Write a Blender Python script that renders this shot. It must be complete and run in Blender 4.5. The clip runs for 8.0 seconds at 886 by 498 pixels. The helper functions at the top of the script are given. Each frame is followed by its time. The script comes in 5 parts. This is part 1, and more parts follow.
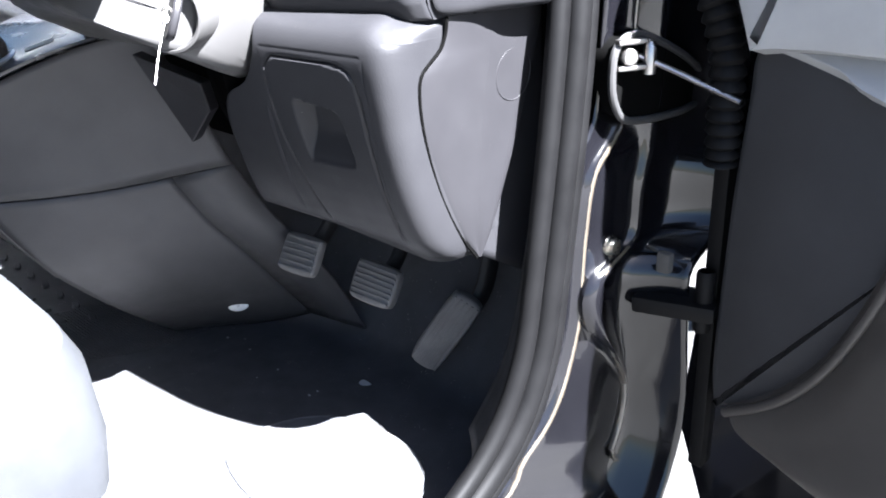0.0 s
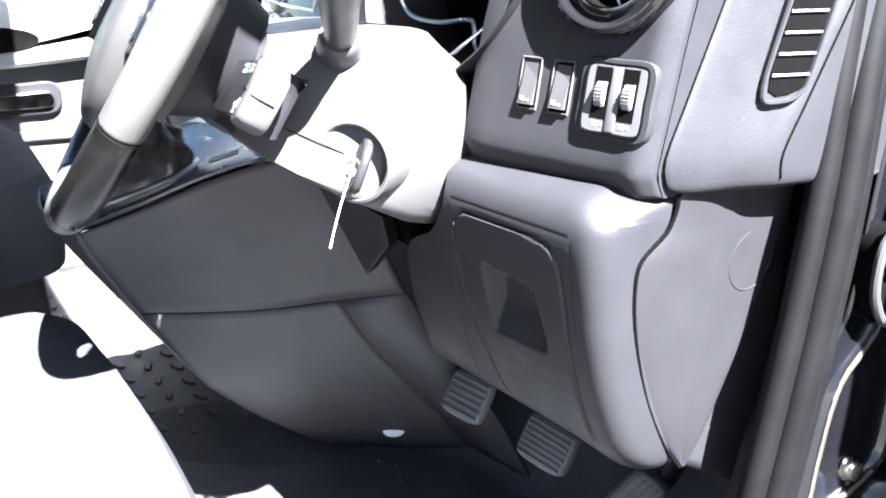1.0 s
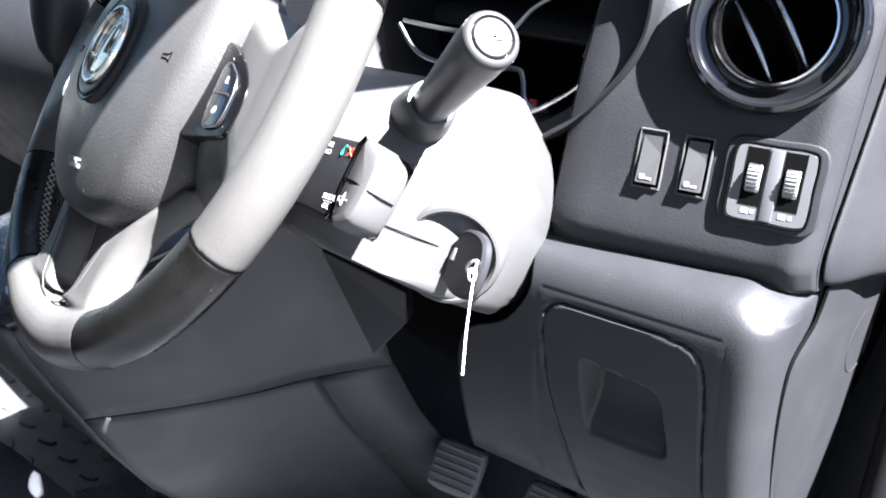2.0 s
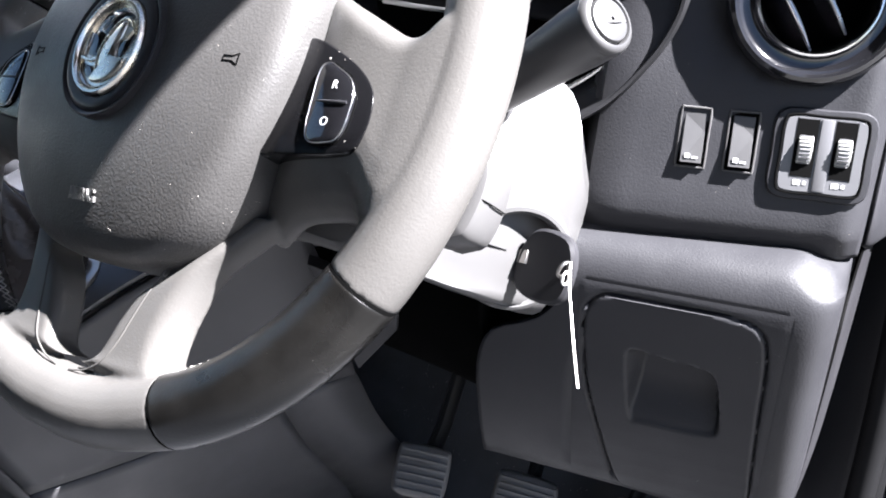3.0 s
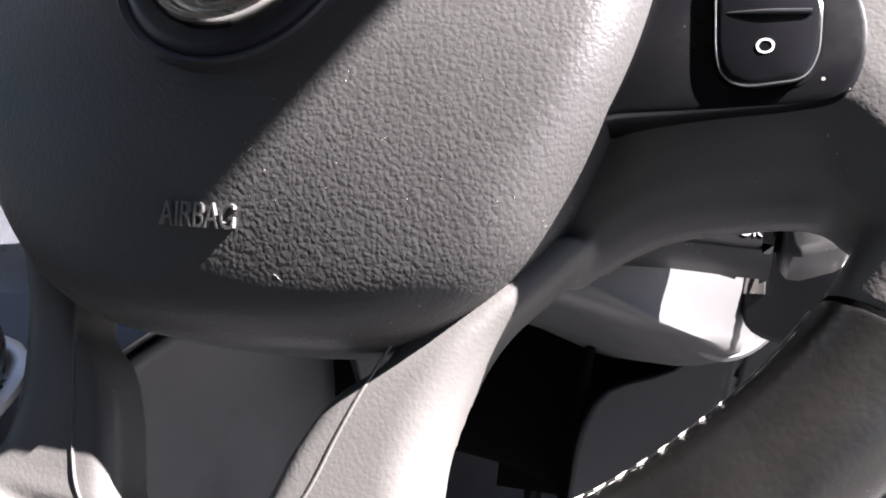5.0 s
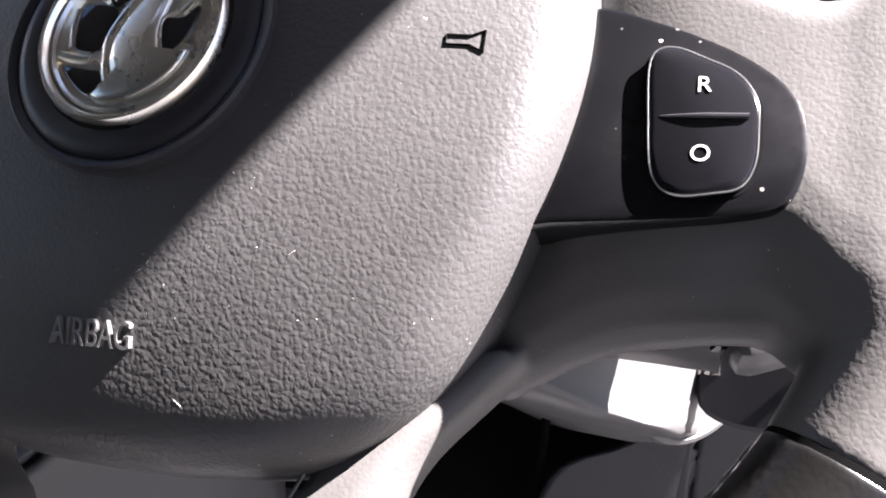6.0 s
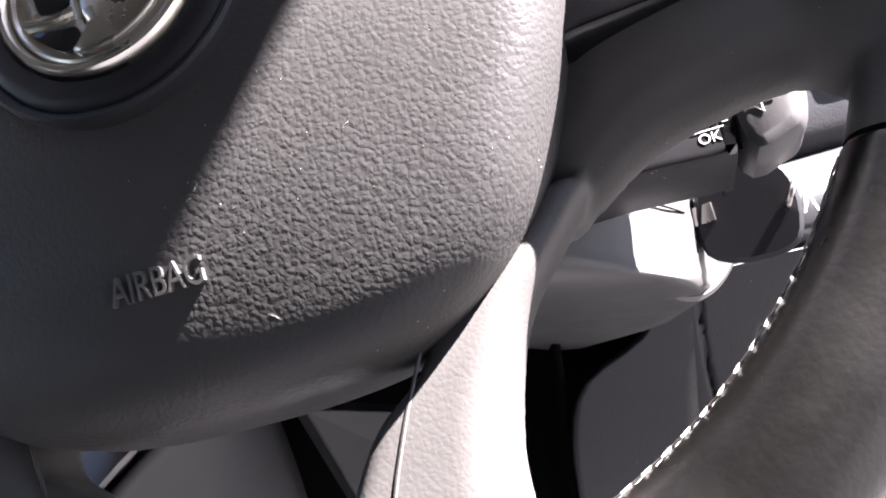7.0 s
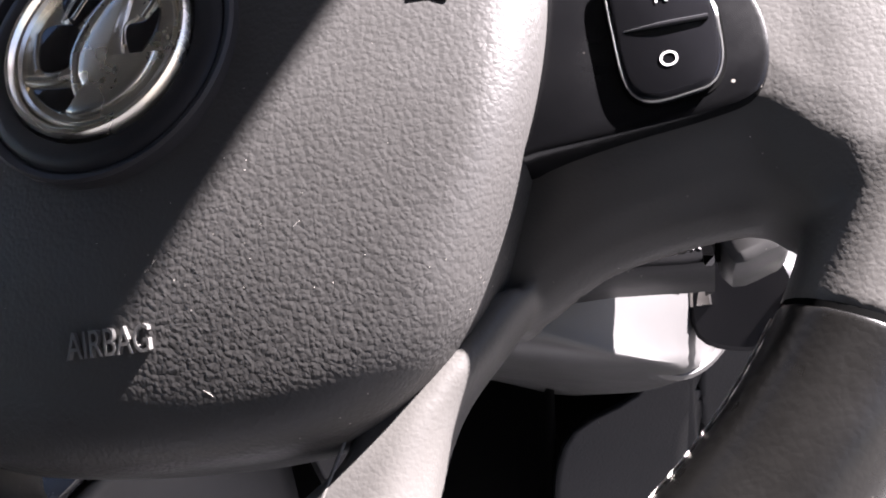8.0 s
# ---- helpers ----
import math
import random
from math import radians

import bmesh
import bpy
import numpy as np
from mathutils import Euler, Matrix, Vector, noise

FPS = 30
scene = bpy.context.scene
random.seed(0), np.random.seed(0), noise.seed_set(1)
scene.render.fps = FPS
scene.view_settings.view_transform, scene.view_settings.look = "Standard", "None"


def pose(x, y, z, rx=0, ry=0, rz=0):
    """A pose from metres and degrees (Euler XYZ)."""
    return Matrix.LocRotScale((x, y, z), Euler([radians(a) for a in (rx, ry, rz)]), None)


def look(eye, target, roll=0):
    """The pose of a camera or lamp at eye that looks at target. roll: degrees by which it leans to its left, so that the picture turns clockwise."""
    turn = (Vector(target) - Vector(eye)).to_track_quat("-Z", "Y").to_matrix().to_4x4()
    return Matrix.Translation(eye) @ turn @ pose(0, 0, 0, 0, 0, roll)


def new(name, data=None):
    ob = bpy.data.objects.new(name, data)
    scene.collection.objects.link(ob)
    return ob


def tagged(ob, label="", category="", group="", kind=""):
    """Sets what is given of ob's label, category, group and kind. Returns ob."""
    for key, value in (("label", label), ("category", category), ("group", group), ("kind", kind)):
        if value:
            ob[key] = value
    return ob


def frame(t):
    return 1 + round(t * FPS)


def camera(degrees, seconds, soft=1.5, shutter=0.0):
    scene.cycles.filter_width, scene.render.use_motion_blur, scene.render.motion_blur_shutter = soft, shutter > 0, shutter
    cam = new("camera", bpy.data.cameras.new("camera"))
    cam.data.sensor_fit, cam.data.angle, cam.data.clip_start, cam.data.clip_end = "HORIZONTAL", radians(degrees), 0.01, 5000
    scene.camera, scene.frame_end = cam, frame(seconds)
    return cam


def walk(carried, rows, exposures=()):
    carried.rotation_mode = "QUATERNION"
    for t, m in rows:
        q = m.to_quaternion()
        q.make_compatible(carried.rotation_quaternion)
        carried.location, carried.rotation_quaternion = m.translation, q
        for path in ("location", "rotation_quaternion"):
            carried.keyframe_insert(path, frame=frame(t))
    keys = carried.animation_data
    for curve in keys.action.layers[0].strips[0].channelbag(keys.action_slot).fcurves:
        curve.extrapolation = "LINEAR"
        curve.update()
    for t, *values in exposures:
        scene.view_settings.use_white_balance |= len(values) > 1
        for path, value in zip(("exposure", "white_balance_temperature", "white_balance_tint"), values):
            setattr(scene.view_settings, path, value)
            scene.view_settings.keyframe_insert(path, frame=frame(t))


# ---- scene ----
cam = camera(54.0, 8.0, 1.9)

PATH = [
    (0, (0.9143, -0.2739, 0.6678), (0.2676, 0.3725, 0.2629), -2.44),
    (0.3, (0.8547, -0.2334, 0.701), (0.154, 0.3668, 0.3155), -3.14),
    (0.5, (0.8326, -0.2181, 0.7036), (0.095, 0.3502, 0.3387), -2.60),
    (0.8, (0.8032, -0.1976, 0.7187), (0.0346, 0.3392, 0.3708), -1.03),
    (1, (0.7791, -0.1893, 0.7231), (-0.0039, 0.33, 0.3807), -0.23),
    (1.2, (0.7377, -0.189, 0.733), (-0.0358, 0.338, 0.3809), -0.26),
    (1.5, (0.6618, -0.2196, 0.7336), (-0.0596, 0.3781, 0.3838), 2.35),
    (1.7, (0.5999, -0.2452, 0.7469), (-0.0836, 0.3961, 0.3982), 2.66),
    (2.8, (0.3923, -0.3337, 0.7653), (-0.0159, 0.4976, 0.3881), 3.43),
    (3, (0.3490, -0.3327, 0.7510), (-0.0395, 0.5093, 0.3766), 2.85),
    (3.3, (0.2796, -0.3196, 0.7433), (-0.0558, 0.5687, 0.4140), 3.60),
    (3.5, (0.2334, -0.3109, 0.7381), (-0.0633, 0.6044, 0.4658), 4.74),
    (3.8, (0.1736, -0.3004, 0.7062), (-0.0567, 0.6302, 0.4215), 5.11),
    (4, (0.1492, -0.2891, 0.6965), (-0.0465, 0.6408, 0.3851), 4.51),
    (4.2, (0.1290, -0.2845, 0.6830), (-0.0300, 0.6540, 0.3790), 5.20),
    (5.3, (0.1029, -0.2316, 0.6694), (-0.0041, 0.7177, 0.3737), 5.09),
    (5.5, (0.1076, -0.2278, 0.6689), (0.0050, 0.7275, 0.3919), 5.38),
    (6, (0.1123, -0.2208, 0.6858), (0.0247, 0.7403, 0.4237), 4.94),
    (6.3, (0.1040, -0.2207, 0.6760), (0.0480, 0.7475, 0.4250), 1.60),
    (6.5, (0.0876, -0.2207, 0.6566), (0.0783, 0.7525, 0.4268), -3.78),
    (6.7, (0.0706, -0.2233, 0.6421), (0.1015, 0.7524, 0.4253), -9.37),
    (7, (0.0691, -0.2284, 0.6418), (0.1121, 0.7475, 0.4278), -11.41),
    (7.5, (0.0711, -0.2304, 0.6473), (0.1117, 0.7472, 0.4411), -12.21),
    (7.7, (0.0716, -0.2306, 0.6500), (0.1115, 0.7470, 0.4420), -11.90),
    (8, (0.1019, -0.2302, 0.6691), (0.0649, 0.7414, 0.4355), -4.66),
]
walk(cam, [(t, look(eye, target, roll)) for t, eye, target, roll in PATH], exposures=((0.0, 4.58, 5750, 12), (0.7, 4.83, 5750, 12), (1.5, 4.47, 5750, 12), (2.8, 4.1, 5850, 14), (4.0, 4.1, 6100, 17), (5.4, 4.35, 6150, 20), (6.5, 4.72, 6200, 23), (7.2, 4.64, 6200, 23), (8.0, 4.17, 6200, 22)))

# ---- world, sun ----
SUN = Vector((1.0, 0.05, 1.26)).normalized()
wd = bpy.data.worlds.new("sky")
scene.world = wd
wd.use_nodes = True
_n = wd.node_tree.nodes
_sky = _n.new("ShaderNodeTexSky")
_sky.sky_type = 'NISHITA'
_sky.sun_disc = False
_sky.sun_elevation = math.asin(SUN.z)
_sky.sun_rotation = math.atan2(SUN.x, SUN.y)
_n["Background"].inputs[1].default_value = 0.0118
wd.node_tree.links.new(_sky.outputs[0], _n["Background"].inputs[0])
sun_data = bpy.data.lights.new("sun", 'SUN')
sun_data.energy, sun_data.angle, sun_data.color = 5.0, radians(0.55), (1.0, 0.95, 0.88)
sun_lamp = new("sun", sun_data)
sun_lamp.matrix_world = look(SUN * 20, (0, 0, 0))


# ---- materials ----
def material(name, color, rough=0.5, metal=0.0, grain=None, bump=0.0, spots=0.0, spec=0.5, fine=0.0, coat=0.0, dust=0.0):
    """grain: cell size in metres of a leather-like relief; spots: share of large soft colour variation; fine: fine noise relief; dust: share of pale specks."""
    m = bpy.data.materials.new(name)
    m.use_nodes = True
    nt = m.node_tree
    b = nt.nodes["Principled BSDF"]
    b.inputs["Roughness"].default_value = rough
    b.inputs["Metallic"].default_value = metal
    b.inputs["Specular IOR Level"].default_value = spec
    b.inputs["Coat Weight"].default_value = coat
    b.inputs["Coat Roughness"].default_value = 0.06
    co = nt.nodes.new("ShaderNodeTexCoord").outputs["Object"]

    def nz(scale, detail=4, rough_=0.6):
        t = nt.nodes.new("ShaderNodeTexNoise")
        t.inputs["Scale"].default_value, t.inputs["Detail"].default_value, t.inputs["Roughness"].default_value = scale, detail, rough_
        nt.links.new(co, t.inputs["Vector"])
        return t

    def ramp(fac, stops):
        r = nt.nodes.new("ShaderNodeValToRGB")
        while len(r.color_ramp.elements) < len(stops):
            r.color_ramp.elements.new(0.5)
        for e, (p, c) in zip(r.color_ramp.elements, stops):
            e.position, e.color = p, (*c, 1)
        nt.links.new(fac, r.inputs[0])
        return r.outputs[0]

    c = Vector(color)
    v = spots
    base = ramp(nz(14, 6).outputs[0], [(0.3, c * (1 - v)), (0.52, c), (0.75, c * (1 + v))])
    if dust > 0:
        d = nt.nodes.new("ShaderNodeTexVoronoi")
        d.inputs["Scale"].default_value = 260
        nt.links.new(co, d.inputs["Vector"])
        thr = ramp(d.outputs["Distance"], [(0.0, (1, 1, 1)), (0.10 * dust, (1, 1, 1)), (0.16 * dust, (0, 0, 0))])
        gate = ramp(nz(35, 2).outputs[0], [(0.55, (0, 0, 0)), (0.68, (1, 1, 1))])
        mul = nt.nodes.new("ShaderNodeMath")
        mul.operation = 'MULTIPLY'
        nt.links.new(thr, mul.inputs[0])
        nt.links.new(gate, mul.inputs[1])
        mx = nt.nodes.new("ShaderNodeMix")
        mx.data_type = 'RGBA'
        nt.links.new(mul.outputs[0], mx.inputs["Factor"])
        nt.links.new(base, mx.inputs["A"])
        mx.inputs["B"].default_value = (0.45, 0.42, 0.38, 1)
        base = mx.outputs["Result"]
    nt.links.new(base, b.inputs["Base Color"])
    rr = ramp(nz(30, 5).outputs[0], [(0.3, (max(rough - 0.08, 0.02),) * 3), (0.7, (min(rough + 0.08, 1),) * 3)])
    nt.links.new(rr, b.inputs["Roughness"])
    height = None
    if grain:
        warp = nz(0.6 / grain, 2)
        add = nt.nodes.new("ShaderNodeMixRGB")
        add.blend_type = 'LINEAR_LIGHT'
        add.inputs[0].default_value = grain * 0.7
        nt.links.new(co, add.inputs[1])
        nt.links.new(warp.outputs["Color"], add.inputs[2])
        cell = nt.nodes.new("ShaderNodeTexVoronoi")
        cell.feature = 'F1'
        cell.inputs["Scale"].default_value = 1.0 / grain
        nt.links.new(add.outputs[0], cell.inputs["Vector"])
        dome = nt.nodes.new("ShaderNodeMath")
        dome.operation = 'MULTIPLY_ADD'
        dome.inputs[1].default_value, dome.inputs[2].default_value = -1.0, 1.0
        nt.links.new(cell.outputs["Distance"], dome.inputs[0])
        soft = nt.nodes.new("ShaderNodeMath")
        soft.operation = 'MULTIPLY_ADD'
        soft.inputs[1].default_value = 0.35
        nt.links.new(nz(1.1 / grain, 3).outputs[0], soft.inputs[0])
        nt.links.new(dome.outputs[0], soft.inputs[2])
        height = soft.outputs[0]
    elif fine:
        height = nz(1.0 / fine, 4, 0.7).outputs[0]
    if height is not None:
        bp = nt.nodes.new("ShaderNodeBump")
        bp.inputs["Strength"].default_value = bump
        bp.inputs["Distance"].default_value = grain * 0.2 if grain else fine * 0.4
        nt.links.new(height, bp.inputs["Height"])
        nt.links.new(bp.outputs[0], b.inputs["Normal"])
    return m


M = {}
M["pad"] = material("airbag_cover_vinyl", (0.044, 0.0425, 0.041), 0.42, grain=0.0014, bump=0.42, spots=0.15, dust=0.5, spec=0.26)
M["spoke"] = material("spoke_vinyl", (0.064, 0.0612, 0.0575), 0.44, grain=0.0012, bump=0.22, spots=0.12, dust=0.3, spec=0.26)
M["leather"] = material("rim_leather", (0.0055, 0.0052, 0.0048), 0.30, grain=0.0018, bump=0.10, spots=0.8, dust=0.2, spec=0.34)
M["dash"] = material("dash_plastic", (0.0182, 0.0182, 0.0202), 0.46, grain=0.0014, bump=0.30, spec=0.22, spots=0.08, dust=0.3)
M["dash_smooth"] = material("smooth_dark_plastic", (0.0175, 0.0172, 0.0190), 0.40, fine=0.0006, bump=0.12, spots=0.08, dust=0.3, spec=0.2)
M["column"] = material("column_plastic", (0.052, 0.051, 0.0505), 0.42, fine=0.0007, bump=0.15, spots=0.06, dust=0.3, spec=0.3)
M["black"] = material("black_plastic", (0.010, 0.010, 0.011), 0.5, fine=0.0008, bump=0.1, spots=0.2, dust=0.5, spec=0.2)
M["switch"] = material("switch_plastic", (0.0035, 0.0035, 0.004), 0.22, fine=0.0008, bump=0.05, spots=0.2, dust=0.9, spec=0.3)
M["module"] = material("grey_switch_plastic", (0.075, 0.075, 0.078), 0.36, fine=0.0006, bump=0.08, spots=0.08)
M["gloss"] = material("piano_black", (0.006, 0.006, 0.007), 0.08, spots=0.1, coat=0.6)
M["stalk"] = material("stalk_plastic", (0.036, 0.0355, 0.036), 0.40, fine=0.0007, bump=0.12, spots=0.08, dust=0.3, spec=0.4)
M["thumb"] = material("pale_thumbwheel", (0.20, 0.20, 0.19), 0.45, fine=0.0006, bump=0.08, spots=0.1)
# Near black for joints; also stands in for shade in wells and recesses.
M["gap"] = material("gap_and_shade_black", (0.0015, 0.0015, 0.0015), 0.9, spots=0.1, spec=0.04)
M["emblem"] = material("polished_emblem", (0.82, 0.77, 0.67), 0.26, 1.0, spots=0.08)
# Paler than the cover: the lit edges of the letters are in the colour.
M["letter"] = material("lit_letter_vinyl", (0.085, 0.083, 0.08), 0.28, fine=0.0008, bump=0.1, spots=0.1, spec=0.9)
M["chrome"] = material("chrome", (0.72, 0.72, 0.72), 0.09, 1.0, spots=0.06)
M["satin"] = material("satin_silver", (0.45, 0.45, 0.45), 0.32, 1.0, spots=0.1)
M["steel"] = material("worn_steel", (0.42, 0.40, 0.38), 0.3, 1.0, spots=0.25)
M["console"] = material("console_plastic", (0.049, 0.0485, 0.0505), 0.46, fine=0.0009, bump=0.25, spots=0.12, spec=0.28)
M["plate"] = material("console_plate", (0.030, 0.031, 0.035), 0.24, spots=0.1, spec=0.6, dust=0.5)
M["rubber"] = material("mat_rubber", (0.060, 0.061, 0.065), 0.52, fine=0.0012, bump=0.25, spots=0.25, dust=1.0, spec=0.2)
M["pedal"] = material("pedal_rubber", (0.12, 0.115, 0.11), 0.55, fine=0.0012, bump=0.3, spots=0.3, dust=0.8)
M["seal"] = material("door_seal_rubber", (0.0035, 0.0035, 0.0038), 0.55, fine=0.0009, bump=0.15, spots=0.15, spec=0.12)
M["paint"] = material("black_car_paint", (0.0035, 0.0035, 0.0045), 0.16, spots=0.15, spec=0.3, coat=0.5, dust=0.3)
# Brown colour stands in for the bronze highlight along the flange edges.
M["edge_glint"] = material("bronze_glint_paint", (0.05, 0.042, 0.032), 0.22, spots=0.35, coat=1.0, dust=0.3)
# Trim with the brown sheen of the door pocket put into its colour.
M["pocket"] = material("pocket_sheen_plastic", (0.040, 0.036, 0.032), 0.40, grain=0.0016, bump=0.15, spots=0.12, spec=0.5)
M["fabric"] = material("seat_fabric", (0.034, 0.036, 0.040), 0.9, fine=0.0012, bump=0.6, spots=0.15, spec=0.2)
M["trim"] = material("door_trim_plastic", (0.032, 0.032, 0.034), 0.5, grain=0.0016, bump=0.3, spots=0.1, spec=0.2)
# Paler than trim; on the driver's door sunlight is put into this colour.
M["trim_pale_lit"] = material("pale_and_sunlit_trim_plastic", (0.30, 0.305, 0.31), 0.5, grain=0.0016, bump=0.2, spots=0.08)
M["white"] = material("white_print", (0.36, 0.36, 0.355), 0.5, spots=0.05)
M["green"] = material("green_print", (0.03, 0.42, 0.30), 0.5, spots=0.05)
M["red"] = material("red_print", (0.65, 0.06, 0.03), 0.5, spots=0.05)
M["thread"] = material("pale_thread", (0.36, 0.34, 0.31), 0.8, fine=0.0004, bump=0.3, spots=0.1)
M["tie"] = material("white_nylon", (0.80, 0.79, 0.75), 0.4, spots=0.05)
M["concrete"] = material("pale_concrete", (0.045, 0.044, 0.042), 0.85, fine=0.004, bump=0.4, spots=0.3)
M["leafy"] = material("leaves", (0.09, 0.13, 0.035), 0.6, fine=0.01, bump=0.3, spots=0.45)
M["bark"] = material("bark", (0.14, 0.10, 0.07), 0.9, fine=0.01, bump=0.6, spots=0.3)
M["brown"] = material("gaiter_leather", (0.030, 0.027, 0.027), 0.26, grain=0.001, bump=0.15, spots=0.2)
M["body"] = material("body_panel_inner", (0.03, 0.03, 0.032), 0.6, spots=0.2, spec=0.2)
M["cloth"] = material("roof_lining", (0.045, 0.044, 0.042), 0.9, fine=0.0015, bump=0.4, spots=0.08, spec=0.2)

glass = bpy.data.materials.new("window_glass")
glass.use_nodes = True
_b = glass.node_tree.nodes["Principled BSDF"]
_b.inputs["Base Color"].default_value = (0.92, 0.97, 0.94, 1)
_b.inputs["Roughness"].default_value, _b.inputs["Transmission Weight"].default_value, _b.inputs["IOR"].default_value = 0.0, 1.0, 1.02
M["glass"] = glass


# ---- building helpers ----
def part(name, bm, mat, parent=None, label="", smooth=True, bevel=0.0, sub=0, thick=0.0, angle=35):
    """Links a bmesh as one mesh object, under a thing or part."""
    me = bpy.data.meshes.new(name)
    bmesh.ops.remove_doubles(bm, verts=bm.verts, dist=1e-6)
    bmesh.ops.recalc_face_normals(bm, faces=bm.faces)
    if smooth:
        for f in bm.faces:
            f.smooth = True
        for e in bm.edges:
            if len(e.link_faces) == 2 and e.calc_face_angle(0) > radians(angle):
                e.smooth = False
    bm.to_mesh(me)
    bm.free()
    ob = new(name, me)
    me.materials.append(M[mat] if isinstance(mat, str) else mat)
    if thick:
        s = ob.modifiers.new("thickness", 'SOLIDIFY')
        s.thickness, s.offset = thick, -1
    if bevel:
        s = ob.modifiers.new("edges", 'BEVEL')
        s.width, s.segments, s.limit_method, s.angle_limit = bevel, 2, 'ANGLE', radians(40)
    if sub:
        s = ob.modifiers.new("smooth", 'SUBSURF')
        s.levels = s.render_levels = sub
    if parent:
        ob.parent = parent
    if label:
        tagged(ob, label)
    return ob


def thing(name, label, category, group="", kind=""):
    return tagged(new(name), label, category, group, kind)


def spline(pts, n=6, closed=False):
    """Catmull-Rom through points of any dimension, n steps a span."""
    p = [np.array(q, float) for q in pts]
    out, k = [], len(p)
    for i in range(k if closed else k - 1):
        a, b, c, d = (p[(i - 1) % k], p[i], p[(i + 1) % k], p[(i + 2) % k]) if closed else (p[max(i - 1, 0)], p[i], p[i + 1], p[min(i + 2, k - 1)])
        for j in range(n):
            t = j / n
            out.append(0.5 * (2 * b + (c - a) * t + (2 * a - 5 * b + 4 * c - d) * t * t + (3 * b - a - 3 * c + d) * t ** 3))
    if not closed:
        out.append(p[-1])
    return out


def rings(loops, closed=True, cap0=False, cap1=False, bm=None):
    """Joins loops of 3D points, all of one length, into a skin."""
    bm = bm or bmesh.new()
    vs = [[bm.verts.new(tuple(q)) for q in loop] for loop in loops]
    k = len(vs[0])
    for a, b in zip(vs, vs[1:]):
        for i in range(k if closed else k - 1):
            j = (i + 1) % k
            bm.faces.new((a[i], a[j], b[j], b[i]))
    if cap0:
        bm.faces.new(vs[0])
    if cap1:
        bm.faces.new(vs[-1][::-1])
    return bm


def inset(loop, d):
    """A closed 2D loop moved inwards by d."""
    p = np.array(loop)
    area = 0.5 * np.sum(p[:, 0] * np.roll(p[:, 1], -1) - np.roll(p[:, 0], -1) * p[:, 1])
    e = np.roll(p, -1, 0) - np.roll(p, 1, 0)
    nrm = np.stack([-e[:, 1], e[:, 0]], 1) / (np.linalg.norm(e, axis=1)[:, None] + 1e-12) * np.sign(area)
    return p + d * nrm


def pillow(loop, layers, m=Matrix(), n=5, dome=0.0, cap_bottom=True, warp=None, shrink=()):
    """A slab with a shaped edge: loop is a closed 2D outline (x, y), layers are (inset, height) from the back to the face;
    dome lifts the middle of the face. m lays it into the world."""
    base = np.array(spline(loop, n, True)) if n > 1 else np.array(loop, float)
    loops = []
    for d, h in layers:
        q = inset(base, d)
        loops.append([(x, y, h) for x, y in q])
    last = np.array(loops[-1])
    mid = last.mean(0)
    if dome:
        for s in (0.82, 0.6, 0.35, 0.12):
            loops.append([(*(mid[:2] + (q[:2] - mid[:2]) * s), q[2] + dome * (1 - s * s)) for q in last])
    for s in shrink:
        loops.append([(*(mid[:2] + (q[:2] - mid[:2]) * s), q[2]) for q in last])
    if warp:
        loops = [[(x, y, warp(x, y, h)) for x, y, h in l] for l in loops]
    bm = rings(loops, True, cap_bottom, True)
    bm.transform(m)
    return bm


def frame_of(o, x, y):
    """The pose with its origin at o and its x and y axes along the given ways; z is their cross product."""
    x, y = Vector(x).normalized(), Vector(y)
    z = x.cross(y).normalized()
    y = z.cross(x)
    return Matrix(((x.x, y.x, z.x, o[0]), (x.y, y.y, z.y, o[1]), (x.z, y.z, z.z, o[2]), (0, 0, 0, 1)))


def tube(path, radius, segs=12, n=6, closed=False, bm=None, flat=1.0):
    """A round bar along a smoothed path; radius may be a list, one for each given point."""
    pts = [Vector(q) for q in (spline(path, n, closed) if n > 1 else path)]
    rad = [radius] * len(pts) if not isinstance(radius, (list, tuple)) else list(np.interp(np.linspace(0, len(radius) - 1, len(pts)), range(len(radius)), radius))
    loops, up = [], None
    for i, p in enumerate(pts):
        t = (pts[(i + 1) % len(pts)] - pts[i - 1]) if closed else (pts[min(i + 1, len(pts) - 1)] - pts[max(i - 1, 0)])
        t.normalize()
        if up is None:
            up = Vector((0, 0, 1)) if abs(t.z) < 0.9 else Vector((1, 0, 0))
        s = t.cross(up).normalized()
        up = s.cross(t).normalized()
        loops.append([p + (s * math.cos(a) + up * math.sin(a) * flat) * rad[i] for a in (2 * math.pi * j / segs for j in range(segs))])
    if closed:
        loops.append(loops[0])
    return rings(loops, True, not closed, not closed, bm)


def box(x0, x1, y0, y1, z0, z1, m=Matrix(), r=0.0, seg=2):
    bm = bmesh.new()
    bmesh.ops.create_cube(bm, size=1.0, matrix=Matrix.Translation(((x0 + x1) / 2, (y0 + y1) / 2, (z0 + z1) / 2)) @ Matrix.Diagonal((x1 - x0, y1 - y0, z1 - z0, 1)))
    if r:
        bmesh.ops.bevel(bm, geom=bm.edges[:], offset=r, segments=seg, affect='EDGES', profile=0.6)
    bm.transform(m)
    return bm


def lathe(profile, segs=32, m=Matrix(), caps=False):
    """Turns (radius, height) pairs round z."""
    loops = [[(r * math.cos(2 * math.pi * j / segs), r * math.sin(2 * math.pi * j / segs), h) for j in range(segs)] for r, h in profile]
    bm = rings(loops, True, caps, caps)
    bm.transform(m)
    return bm


